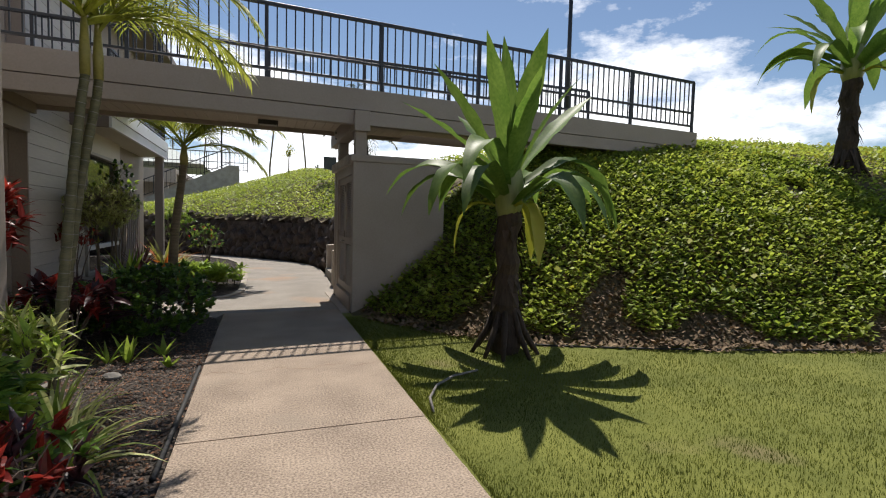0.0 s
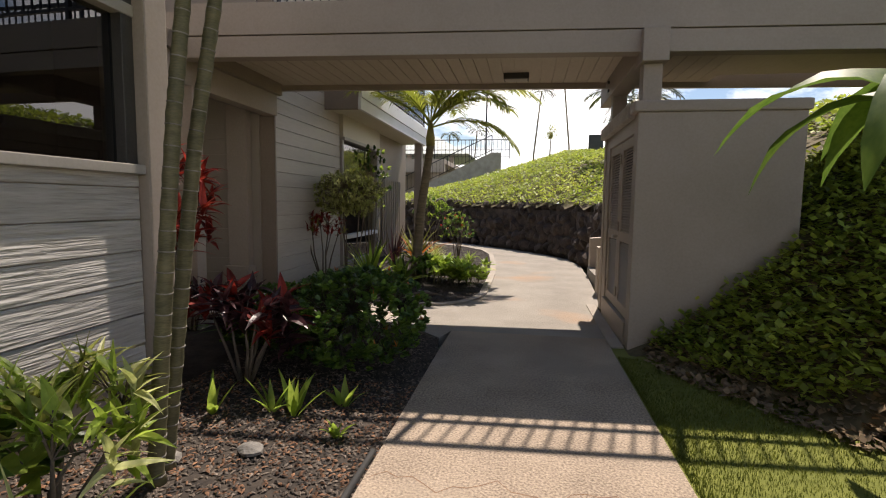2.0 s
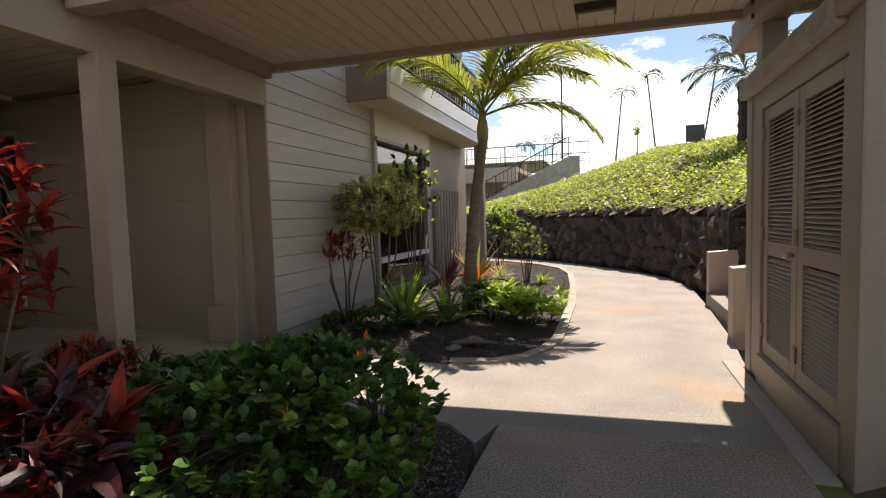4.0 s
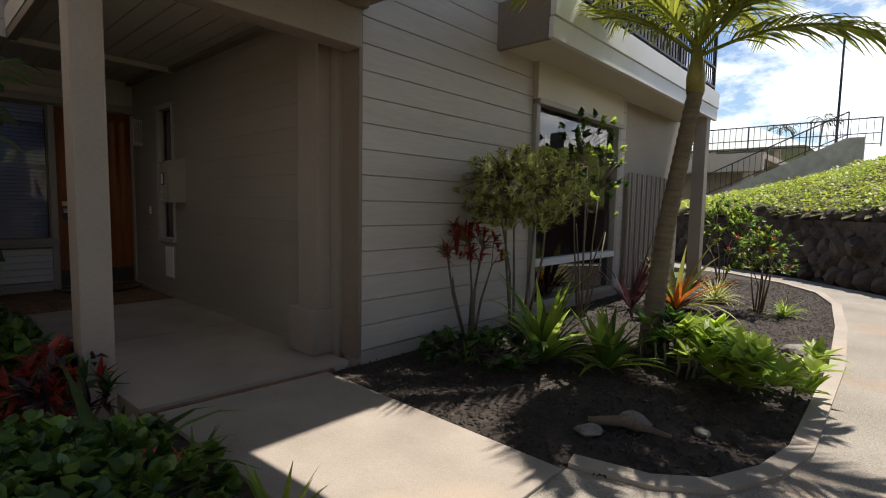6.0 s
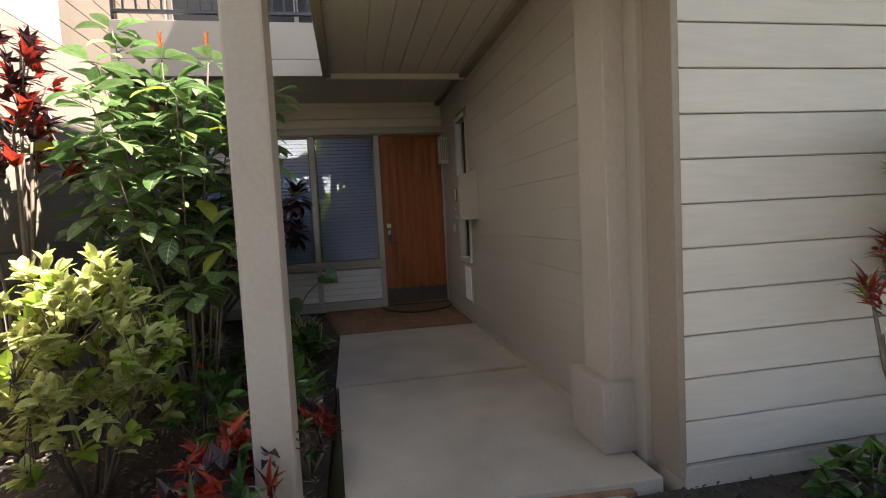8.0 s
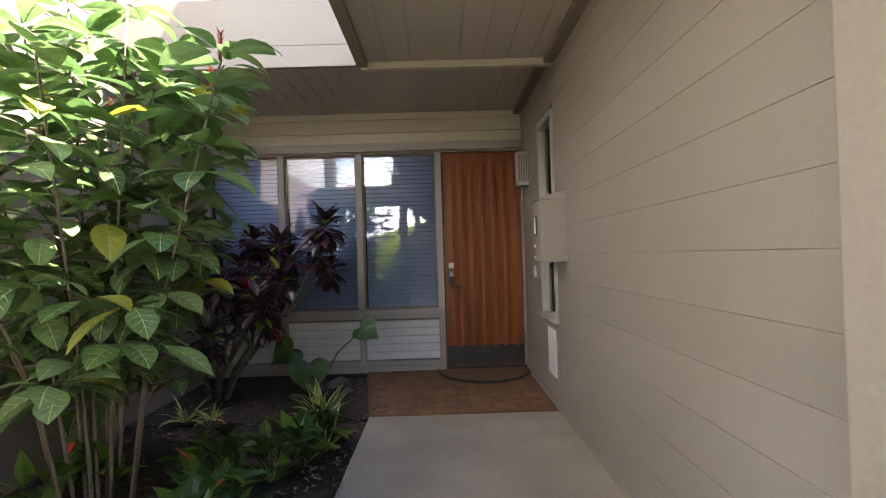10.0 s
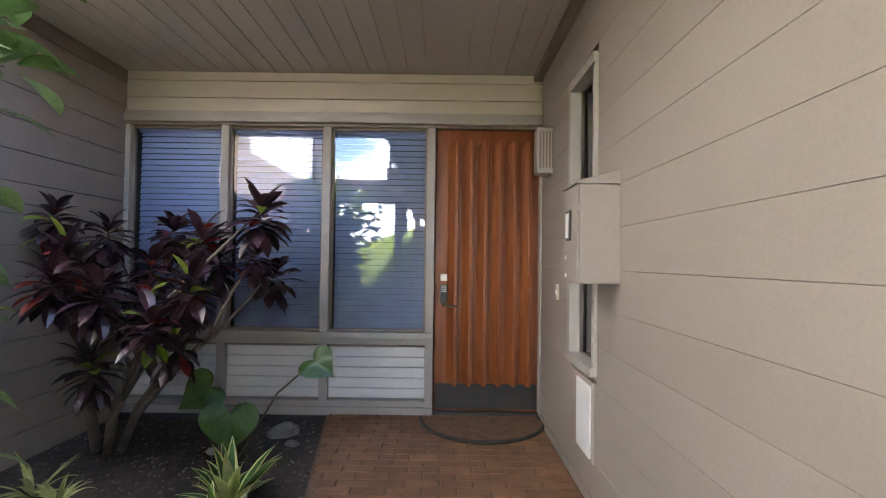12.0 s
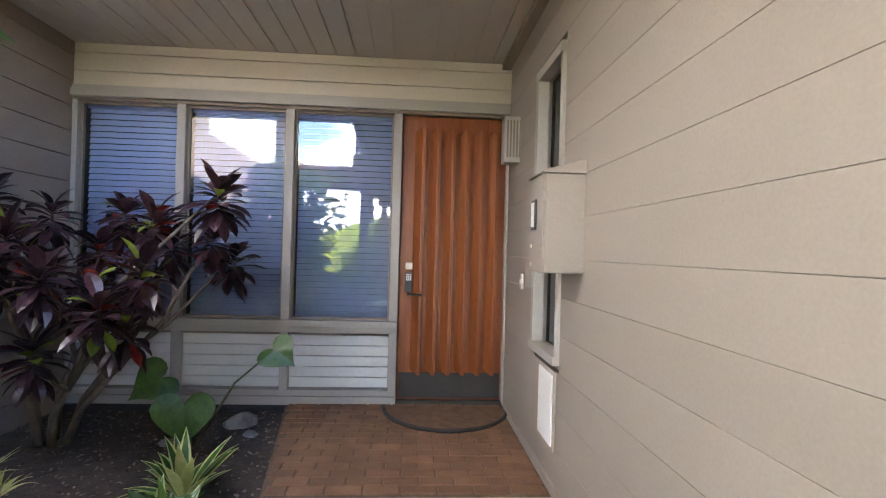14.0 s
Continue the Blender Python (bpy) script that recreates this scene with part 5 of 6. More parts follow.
for k in range(64):
    u = k / 63
    x, y = -1.35 + 1.0 * u + rnd.uniform(-0.18, 0.18), 10.65 - 0.55 * u + rnd.uniform(-0.32, 0.28)
    rosette("succulent", "pale green rosette succulent in the mulch", "succulent", (x, y, rnd.uniform(0.06, 0.36)), 15, 0.18, 0.075, M_LIME if u > 0.25 else M_GREEN, 0.35, 0.2, 1.1, "succulents", segs=3)
stalks = Shape()
for k in range(40):
    x, y = rnd.uniform(-1.45, -0.35), rnd.uniform(10.1, 10.9)
    stalks.tube([(x, y, -0.02), (x + 0.02, y, 0.1), (x, y + 0.02, 0.22)], 0.012, 5)
tagged(part("succulent_stalks", stalks, M_CANE, None, "", True), "short green stalks under the succulents", "stalks", kind="stuff")
rosette("bromeliad", "large yellow and orange bromeliad beyond the palm", "plant", (-2.0, 13.1, 0), 34, 0.95, 0.085, M_OLIVE, 0.8, 0.4, 1.3, second=M_ORANGE)
rosette("cordyline", "spiky dark red cordyline beside the bromeliad", "plant", (-2.4, 12.6, 0), 22, 0.95, 0.05, M_PURPLE, 0.4, 0.7, 1.4)
shrub("ixora", "sunlit ixora bush with orange blossoms", "shrub", (-1.15, 13.6, 0), (0.42, 0.42, 1.12), 90, 7, 0.085, 0.045, (M_GREEN, M_LIME), 0.4, blossoms=(M_SCARLET, 0.13, 14, 0.05))
rosette("pale_grass", "tuft of pale sunlit grass in the bed", "plant", (-1.75, 14.0, 0), 120, 0.45, 0.02, M_CREAMY, 1.4, 0.5, 1.4, segs=4)
rosette("pale_grass", "small tuft of pale grass below the ixora", "plant", (-0.85, 13.5, 0), 60, 0.3, 0.018, M_LIME, 1.3, 0.5, 1.4, segs=4)
shrub("hedge_shrub", "leafy yellow-green shrub beside the lava rock wall", "shrub", (-2.3, 16.6, 0), (0.7, 0.6, 1.6), 90, 8, 0.12, 0.06, (M_LIME, M_GREEN), 0.4)

# ---- courtyard ----
def veined(s, veins, base, way, length, width, droop, twist, blunt=1.2):
    """A broad leaf with a pale rib and side veins laid just over it."""
    i = len(s.v)
    s.leaf(base, way, length, width, droop, 6, 0.16, twist, blunt)
    rows = [[Vector(v) for v in s.v[i + 3 * k:i + 3 * k + 3]] for k in range(7)]
    lift = [(r[2] - r[0]).cross(rows[min(k + 1, 6)][1] - rows[max(k - 1, 0)][1]).normalized() * 0.0025 for k, r in enumerate(rows)]
    lift = [-v if v.z < 0 else v for v in lift]
    for k in range(6):
        a, b = rows[k], rows[k + 1]
        lines = [(a[1] + lift[k], b[1] + lift[k + 1], (a[2] - a[0]).normalized() * 0.0022)]
        if 0 < k < 6:
            ahead = (b[1] - a[1]).normalized() * 0.0016
            lines += [(a[1] + lift[k], b[e].lerp(b[1], 0.22) + lift[k + 1], ahead) for e in (0, 2)]
        for p, q, w in lines:
            j = len(veins.v)
            veins.v += [tuple(p - w), tuple(q - w * 0.6), tuple(q + w * 0.6), tuple(p + w)]
            veins.f.append((j, j + 1, j + 2, j + 3))


def sanchezia(at, label, size, stems, whorls, seed, spikes):
    """Canes with whorls of big veined leaves, and flower spikes at their tips."""
    global rnd
    keep, rnd = rnd, random.Random(seed)
    plant = thing("sanchezia", label, "shrub", "sanchezia shrubs", at=at)
    b, (rx, ry, rz) = Vector(at), size
    green, pale, veins, yellow, orange, brown, twigs = (Shape() for _ in range(7))
    n = 0
    for k in range(stems):
        a, q = 2.399 * k, math.sqrt((k + 0.5) / stems)
        top = b + Vector((math.cos(a) * rx * q, math.sin(a) * ry * q, rz * (1 - 0.26 * q * q) * rnd.uniform(0.8, 1.0)))
        foot = b + Vector((math.cos(a) * 0.14 * q, math.sin(a) * 0.14 * q, -0.02))
        mid = foot.lerp(top, 0.36) + Vector((-math.cos(a) * 0.08 * q, -math.sin(a) * 0.08 * q, 0.08))
        hang("stem", Shape().tube([foot, foot.lerp(mid, 0.6), mid, top], [0.010, 0.009, 0.007, 0.005], 6), M_TWIG, plant)
        for w in range(whorls):
            t = w / (whorls - 1)
            hub = mid.lerp(top, t)
            az0 = rnd.uniform(0, 6.28)
            out = Vector((math.cos(az0), math.sin(az0), rnd.uniform(-0.1, 0.5))) * rnd.uniform(0.06, 0.32) * (1.15 - t)
            p = hub + out
            twigs.tube([hub, hub + out * 0.6 + Vector((0, 0, 0.01)), p], [0.005, 0.004, 0.003], 5)
            spin = rnd.uniform(0, 3.1)
            for e in range(6 if t > 0.7 else 5):
                az = spin + e * 1.3 + rnd.uniform(-0.35, 0.35)
                el = rnd.uniform(-0.5, 0.35) + 0.3 * t
                way = Vector((math.cos(az) * math.cos(el), math.sin(az) * math.cos(el), math.sin(el)))
                c = rnd.random()
                s = yellow if c < 0.03 else pale if c < 0.4 else green
                veined(s, veins, p + way * 0.04, way, rnd.uniform(0.15, 0.27), rnd.uniform(0.09, 0.135), rnd.uniform(0.5, 1.3), rnd.uniform(-0.4, 0.4))
        if k % 3 == 0 and n < spikes:
            n += 1
            s = orange if n % 3 else brown
            for z in range(9):
                for e in range(3):
                    az = e * 2.09 + z
                    s.leaf(top + Vector((0, 0, 0.03 + z * 0.017)), (math.cos(az) * 0.5, math.sin(az) * 0.5, 1.0), 0.05, 0.016, 0.1, 2, 0.3)
    for name, s, m, lab in (("foliage", green, M_SANCH, ""), ("foliage", pale, M_SANCH_B, "leaves in a paler green that stands in for sunlight"), ("leaf_vein", veins, M_VEIN, "cream leaf veins"), ("foliage", yellow, M_COVER_Y, "yellow old leaves"), ("blossoms", orange, M_ORANGE, "orange flower spikes"), ("blossoms", brown, M_RED, "spent red-brown flower spikes")):
        ob = hang(name, s, m, plant, lab, smooth=False)
        if name == "leaf_vein":
            tagged(ob, kind="stuff")
    tagged(hang("twig_spray", twigs, M_BARK, plant), kind="stuff")
    rnd = keep


# paler copy of M_SANCH with sunlight put into its colour, dealt out at random
M_SANCH_B = mk("leaf_sanchezia_pale", (0.12, 0.20, 0.065), (0.24, 0.34, 0.14), 6, 0.36, 0, 40, island=0.35, leaf=0.3)
M_VEIN = mk("cream_leaf_vein", (0.42, 0.47, 0.20), (0.56, 0.58, 0.30), 9, 0.5, 0, 40)
sanchezia((-4.95, 5.95, 0), "big-leaved green shrub with orange flower spikes in the courtyard", (0.86, 0.82, 2.95), 14, 12, 3, 7)
sanchezia((-5.7, 5.4, 0), "leafy shaded green shrub against the courtyard wall", (0.5, 0.36, 1.7), 7, 6, 4, 2)
M_MAROON = mk("croton_maroon", (0.020, 0.012, 0.017), (0.070, 0.030, 0.038), 6, 0.3, 0, 40, island=0.55, leaf=0.25)
cro = thing("dark_croton", "leggy croton with dark maroon leaves before the porch window", "shrub", at=(-7.45, 5.36, 0.02))
dark, red, lime = Shape(), Shape(), Shape()
for k in range(20):
    main = k % 6
    ma, a = 1.047 * main + 0.3, 2.399 * k
    r = 0.20 + 0.68 * ((k * 7) % 20) / 20
    tip = Vector((-7.26 + math.cos(a) * r * 0.7, 5.80 + math.sin(a) * r, 1.08 + 0.62 * ((k * 9) % 20) / 20))
    if k % 5 == 3:
        tip.z -= 0.45
    base = Vector((-7.45 + 0.06 * math.cos(ma), 5.38 + 0.09 * math.sin(ma), 0.0))
    fork = Vector((-7.40 + 0.16 * math.cos(ma), 5.52 + 0.26 * math.sin(ma), 0.42 + 0.05 * main))
    if k < 6:
        hang("stem", Shape().tube([base, base.lerp(fork, 0.5) + Vector((0.01, -0.03, 0.02)), fork], [0.03, 0.025, 0.02], 8), M_TWIG, cro)
    hang("stem", Shape().tube([fork, fork.lerp(tip, 0.45) + Vector((0.02, 0.05 * math.cos(k), -0.06)), tip], [0.017, 0.014, 0.008], 7), M_TWIG, cro)
    for q in range(36):
        lift = q / 36
        az = 2.399 * q + k
        el = -0.75 + 1.75 * lift + rnd.uniform(-0.3, 0.3)
        w = Vector((math.cos(az) * math.cos(el), math.sin(az) * math.cos(el), math.sin(el)))
        c = rnd.random()
        s = dark if c < 0.90 else (red if c < 0.96 else lime)
        s.leaf(tip + Vector((0, 0, -0.14 + 0.16 * lift)), w, rnd.uniform(0.15, 0.25), rnd.uniform(0.06, 0.09), 0.7, 5, 0.25, rnd.uniform(-0.4, 0.4), 1.35)
hang("foliage", dark, M_MAROON, cro, smooth=False)
hang("foliage", red, M_RED, cro, "red young leaves", smooth=False)
hang("foliage", lime, M_LIME, cro, "lime young leaves", smooth=False)


def heart_leaf(tip, point, length, face):
    """A heart-shaped leaf hung from its stalk, its point and its face given as ways."""
    s = Shape()
    y = Vector(point).normalized()
    nrm = Vector(face)
    nrm = (nrm - y * nrm.dot(y)).normalized()
    x = y.cross(nrm)
    o = Vector(tip)
    ring = []
    for k in range(28):
        a = 2 * math.pi * k / 28
        u = 0.5 * (16 * math.sin(a) ** 3) / 16
        v = (13 * math.cos(a) - 5 * math.cos(2 * a) - 2 * math.cos(3 * a) - math.cos(4 * a)) / 17
        ring.append((u * 1.0, 0.18 - v * 0.55 - 0.02))
    s.v.append(tuple(o))
    for f in (0.5, 1.0):
        for u, v in ring:
            cup = 0.10 * abs(u) * f + 0.04 * math.sin(7 * v + 3 * u) * f
            s.v.append(tuple(o + (x * u * f + y * v * f + nrm * (cup - 0.12 * max(0, v) * f)) * length))
    s.f += [(0, 1 + k, 1 + (k + 1) % 28) for k in range(28)]
    s.f += [(1 + k, 29 + k, 29 + (k + 1) % 28, 1 + (k + 1) % 28) for k in range(28)]
    return s


taro = thing("taro", "three heart-shaped dark green leaves on long stalks", "plant", at=(-7.34, 6.32, 0.02))
for x, y, z, way, l in ((-7.12, 6.36, 0.36, (0.25, 0.05, -1), 0.37), (-7.25, 6.16, 0.50, (0.5, -0.75, -0.5), 0.31), (-7.4, 6.82, 0.66, (0.4, 0.8, -0.45), 0.27)):
    hang("stalk", Shape().tube([(-7.34, 6.32, 0.0), ((x - 7.34) / 2 - 0.02, (y + 6.32) / 2, z * 0.66), (x - 0.01, y, z)], [0.009, 0.007, 0.005], 6), M_CANE, taro)
    hang("leaf", heart_leaf((x, y, z), way, l, (1.0, 0.1, 0.55)), M_DEEP, taro)


def striped(label, at, count, length, width):
    """Leaves with cream margins: a pale blade under a narrower green one."""
    plant = thing("striped_dracaena", label, "plant", "striped plants", at=at)
    rim, heart = Shape(), Shape()
    for k in range(count):
        way, l, w, d = spread(0.45, 1.4), length * rnd.uniform(0.7, 1.1), width * rnd.uniform(0.85, 1.15), rnd.uniform(0.4, 1.0)
        p = Vector(at) + Vector((way.x, way.y, 0)) * 0.03
        rim.leaf(p, way, l, w, d, 6, 0.3, 0.0, 1.0)
        heart.leaf(p + Vector((0, 0, 0.004)), way, l * 0.97, w * 0.58, d, 6, 0.3, 0.0, 1.0)
    hang("leaves", rim, M_CREAMY, plant, "cream leaf margins")
    hang("leaf_heart", heart, M_DEEP, plant, "green middles of the leaves")


striped("green leaves with cream margins at the brick edge", (-6.70, 6.55, 0), 24, 0.36, 0.07)
striped("broad green and cream leaves on the slab's edge", (-6.05, 6.72, 0), 16, 0.36, 0.075)
striped("low striped plant in the dark courtyard soil", (-5.62, 6.52, 0), 18, 0.26, 0.035)
rosette("spider_plant", "cream striped spider plant near the courtyard wall", "plant", (-6.74, 5.43, 0.02), 22, 0.26, 0.03, M_CREAMY, 0.9, 0.2, 1.3)
rosette("spider_plant", "small cream striped spider plant in the soil", "plant", (-6.5, 5.75, 0.1), 16, 0.2, 0.03, M_CREAMY, 0.9, 0.2, 1.3)
for x, y, h in ((-5.3, 6.35, 0.42), (-4.75, 6.5, 0.45), (-4.4, 6.72, 0.40), (-4.2, 6.2, 0.5), (-5.7, 6.6, 0.36), (-4.9, 5.85, 0.55), (-6.1, 6.7, 0.3), (-3.7, 6.55, 0.4)):
    shrub("anthurium", "low anthurium with broad glossy leaves beside the slab", "plant", (x, y, -0.01), (0.24, 0.2, h), 16, 3, 0.2, 0.09, (M_GREEN, M_DEEP), 0.7, twig=0.006, twig_mat=M_CANE, blossoms=(M_SCARLET, 0.12, 1, 0.09), group="anthuriums")
shrub("maroon_shrub", "dark maroon tree-like shrub against the bright courtyard wall", "shrub", (-4.35, 5.2, 0), (0.5, 0.35, 2.6), 70, 8, 0.13, 0.05, (M_PURPLE, M_RED, M_RED_B), 0.4, z0=0.5, twig=0.016)

# ---- stones, chips, grass, ground cover ----
def boulder(seed, squash=0.75):
    bm = bmesh.new()
    bmesh.ops.create_icosphere(bm, subdivisions=2, radius=0.5)
    for v in bm.verts:
        n = noise.noise(v.co * 1.9 + Vector((seed * 7.1, 0, 0))) * 0.34 + noise.noise(v.co * 5 + Vector((0, seed * 3.3, 0))) * 0.12
        v.co *= 1 + n
        v.co.z *= squash
    me = bpy.data.meshes.new("stone")
    bm.to_mesh(me)
    bm.free()
    return me


STONES = [boulder(k) for k in range(6)]
LAVA = [boulder(k + 20, 0.95) for k in range(7)]
for me in STONES:
    me.materials.append(M_STONE)
for me in LAVA:
    me.materials.append(M_ROCK)
for k, (x, y, s) in enumerate(((-0.99, 4.47, 0.14), (-1.35, 4.3, 0.16), (-0.95, 9.05, 0.22), (-1.1, 8.75, 0.16), (-0.62, 9.2, 0.12), (-0.45, 11.6, 0.3), (-7.43, 6.13, 0.13), (-7.83, 6.49, 0.28), (-7.6, 6.62, 0.12), (-6.15, 6.2, 0.22))):
    o = new("garden_stone", STONES[k % 6])
    o.location, o.scale, o.rotation_euler = (x, y, s * 0.12), (s, s * 0.8, s * 0.6), (0, 0, k * 1.3)
    tagged(o, "small weathered grey stone lying on the soil", "stone", "garden stones")
logp = Shape().tube([(-1.15, 8.85, 0.03), (-0.98, 8.95, 0.05), (-0.72, 8.98, 0.03)], [0.03, 0.035, 0.012], 7)
tagged(part("fallen_branch", logp, M_TWIG, None, "", True), "pale dry branch lying on the mulch", "branch")

rockwall = thing("rock_wall", "rough dark lava rock retaining wall along the walkway", "wall", kind="structure", at=(1.6, 13, 0))
back = Shape()
for (ax, ay), (bx2, by2) in zip(ROCKS, ROCKS[1:]):
    d = Vector((by2 - ay, -(bx2 - ax))).normalized() * 0.45
    o = d * 0.25
    back.prism([(ax + o.x, ay + o.y), (ax + d.x, ay + d.y), (bx2 + d.x, by2 + d.y), (bx2 + o.x, by2 + o.y)], -0.1, 1.15)
under(part("core", back, M_ROCK), rockwall)
k = 0
for (ax, ay), (bx2, by2) in zip(ROCKS, ROCKS[1:]):
    run = math.hypot(bx2 - ax, by2 - ay)
    n = max(2, round(run / 0.34))
    for i in range(n):
        for row in range(5):
            t = (i + 0.5 * (row % 2) + rnd.uniform(-0.15, 0.15)) / n
            x, y = ax + (bx2 - ax) * t, ay + (by2 - ay) * t
            o = new("rock", LAVA[k % 7])
            s = rnd.uniform(0.36, 0.58)
            nx, ny = (by2 - ay) / run, -(bx2 - ax) / run
            o.location = (x + nx * (0.10 + 0.05 * row), y + ny * (0.10 + 0.05 * row), 0.12 + 0.27 * row + rnd.uniform(-0.05, 0.05))
            o.scale, o.rotation_euler = (s, s * 0.8, s * rnd.uniform(0.7, 1.0)), (rnd.uniform(-0.4, 0.4), rnd.uniform(-0.4, 0.4), rnd.uniform(0, 6.28))
            under(o, rockwall)
            k += 1


def inside(outline, x, y):
    hit = False
    for (ax, ay), (bx2, by2) in zip(outline, outline[1:] + outline[:1]):
        if (ay > y) != (by2 > y) and x < (bx2 - ax) * (y - ay) / (by2 - ay) + ax:
            hit = not hit
    return hit


def chips(name, label, outline, box, count, z, size, mat):
    s = Shape()
    while count:
        x, y = rnd.uniform(box[0], box[1]), rnd.uniform(box[2], box[3])
        if not inside(outline, x, y):
            continue
        count -= 1
        a, l, w, h = rnd.uniform(0, 6.28), size * rnd.uniform(0.5, 1.4), size * rnd.uniform(0.25, 0.6), size * rnd.uniform(0.15, 0.5)
        ca, sa, i = math.cos(a), math.sin(a), len(s.v)
        tilt = rnd.uniform(-0.4, 0.4) * l
        s.v += [(x + ca * l, y + sa * l, z + tilt * 0.5), (x - sa * w, y + ca * w, z + h), (x - ca * l, y - sa * l, z - tilt * 0.3), (x + sa * w, y - ca * w, z + h * 0.8), (x, y, z + h * 1.6)]
        s.f += [(i, i + 1, i + 4), (i + 1, i + 2, i + 4), (i + 2, i + 3, i + 4), (i + 3, i, i + 4)]
    tagged(part(name, s, mat), label, "mulch", kind="stuff")


chips("mulch", "dark bark mulch scattered over the bed beside the walkway", bed_a, (-2.0, -0.33, 0.5, 7.1), 17000, -0.012, 0.019, M_CHIP)
chips("bark", "red-brown bark pieces and dry litter in the bed", bed_a, (-2.0, -0.33, 0.5, 5.6), 5500, -0.008, 0.018, M_CHIP_B)
chips("mulch", "dark bark mulch scattered over the bed below the window", bed_b, (-3.0, 0.0, 8.3, 17), 14000, 0.0, 0.022, M_CHIP_D)
chips("mulch", "grey-brown litter over the courtyard soil", bed_a, (-8.15, -3.1, 4.96, 6.95), 3500, 0.006, 0.022, M_CHIP)

# lawn blades
s = Shape()
n = 0
while n < 120000:
    x, y = 1.24 + rnd.random() ** 1.7 * 7.5, rnd.uniform(0.2, 6.6)
    if away(FOOT, x, y) > 0.35:
        continue
    n += 1
    a, h, w = rnd.uniform(0, 6.28), rnd.uniform(0.006, 0.02), rnd.uniform(0.0015, 0.0035)
    i, c, d = len(s.v), math.cos(a), math.sin(a)
    s.v += [(x - c * w, y - d * w, -0.012), (x + c * w, y + d * w, -0.012), (x + d * h * 0.6, y - c * h * 0.6, h)]
    s.f.append((i, i + 1, i + 2))
tagged(part("grass", s, M_GRASS), "short sunlit lawn grass with thin worn spots", "grass", kind="stuff")


def cover(name, label, height, box, count, keep, size, mat, lift=0.05):
    s = Shape()
    while count:
        x, y = rnd.uniform(box[0], box[1]), rnd.uniform(box[2], box[3])
        if not keep(x, y):
            continue
        count -= 1
        z = height(x, y) + rnd.random() ** 2 * lift * 2.4 + 0.09 * max(0, noise.noise((x * 1.7, y * 1.7, 9)))
        a, t, l = rnd.uniform(0, 6.28), rnd.uniform(-0.25, 0.9), size * rnd.uniform(0.55, 1.3)
        d = Vector((math.cos(a) * math.cos(t), math.sin(a) * math.cos(t), math.sin(t))) * l
        w = Vector((-math.sin(a), math.cos(a), rnd.uniform(-0.3, 0.3))) * l * 0.36
        p, i = Vector((x, y, z)), len(s.v)
        s.v += [tuple(p), tuple(p + d * 0.5 + w), tuple(p + d), tuple(p + d * 0.5 - w)]
        s.f += [(i, i + 1, i + 2), (i, i + 2, i + 3)]
    tagged(part(name, s, mat), label, "ground cover", kind="stuff")


def on_bank(x, y):
    d = away(FOOT, x, y)
    patch = noise.noise((x * 0.9, y * 0.9, 4))
    return d > 0.1 and (d > 1.2 or patch > 0.06 - d * 0.55) and not (x < 2.8 and 6.8 < y) and patch > -0.5


cover("ground_cover", "dense leafy green ground cover on the bank beside the lawn", hill, (1.4, 9.5, 3.2, 8.5), 84000, on_bank, 0.072, M_COVER)
cover("ground_cover", "leafy green ground cover on the far part of the bank", hill, (8.5, 24, -1.5, 10), 48000, on_bank, 0.09, M_COVER)
cover("ground_cover", "leafy green ground cover along the crest of the bank", hill, (4.2, 26, 8.3, 12), 22000, on_bank, 0.1, M_COVER)
cover("ground_cover", "yellowing leaves among the ground cover", hill, (1.8, 12, 3.2, 8.5), 1500, on_bank, 0.09, M_COVER_Y, 0.09)
cover("leaf_litter", "dry brown leaf litter at the foot of the bank", hill, (1.5, 10, 2.4, 6.8), 20000, lambda x, y: -0.15 < away(FOOT, x, y) < 1.5 and not (x < 2.8 and 6.8 < y), 0.06, M_DEADLEAF, 0.01)
cover("ground_cover", "dense sunlit green ground cover above the rock wall", back_hill, (-5, 10, 9.4, 30), 105000, lambda x, y: away(ROCKS, x, y) < -0.12 and not (x < 4.3 and 9.6 < y < 11.9), 0.085, M_COVER)
cover("ground_cover", "yellowing leaves above the rock wall", back_hill, (-5, 8, 12.0, 26), 1500, lambda x, y: away(ROCKS, x, y) < -0.12, 0.10, M_COVER_Y, 0.08)

# hoses on the lawn
hose = Shape().tube([(x, y - 0.1, 0.012 + 0.004 * math.sin(x * 9)) for x, y in ((2.75, 4.75), (3.3, 4.5), (4.0, 4.22), (4.8, 3.95), (5.6, 3.7), (6.4, 3.5), (8.0, 3.1), (10.0, 2.6))], 0.011, 6)
tagged(part("garden_hose", hose, M_RUBBER, None, "", True), "dark hose laid along the lawn's edge", "hose")
hose = Shape().tube([(1.30, 3.05, 0.006), (1.36, 3.3, 0.01), (1.5, 3.55, 0.012), (1.72, 3.75, 0.01), (2.0, 3.86, 0.006)], 0.011, 6)
tagged(part("garden_hose", hose, M_STONE, None, "", True), "pale grey hose curving out of the lawn", "hose")
side_pipe = Shape().tube([(-0.36, 2.6, 0.0), (-0.355, 4.6, 0.0)], 0.018, 6)
tagged(part("edge_pipe", side_pipe, M_RUBBER, None, "", True), "black irrigation pipe beside the walkway", "pipe")

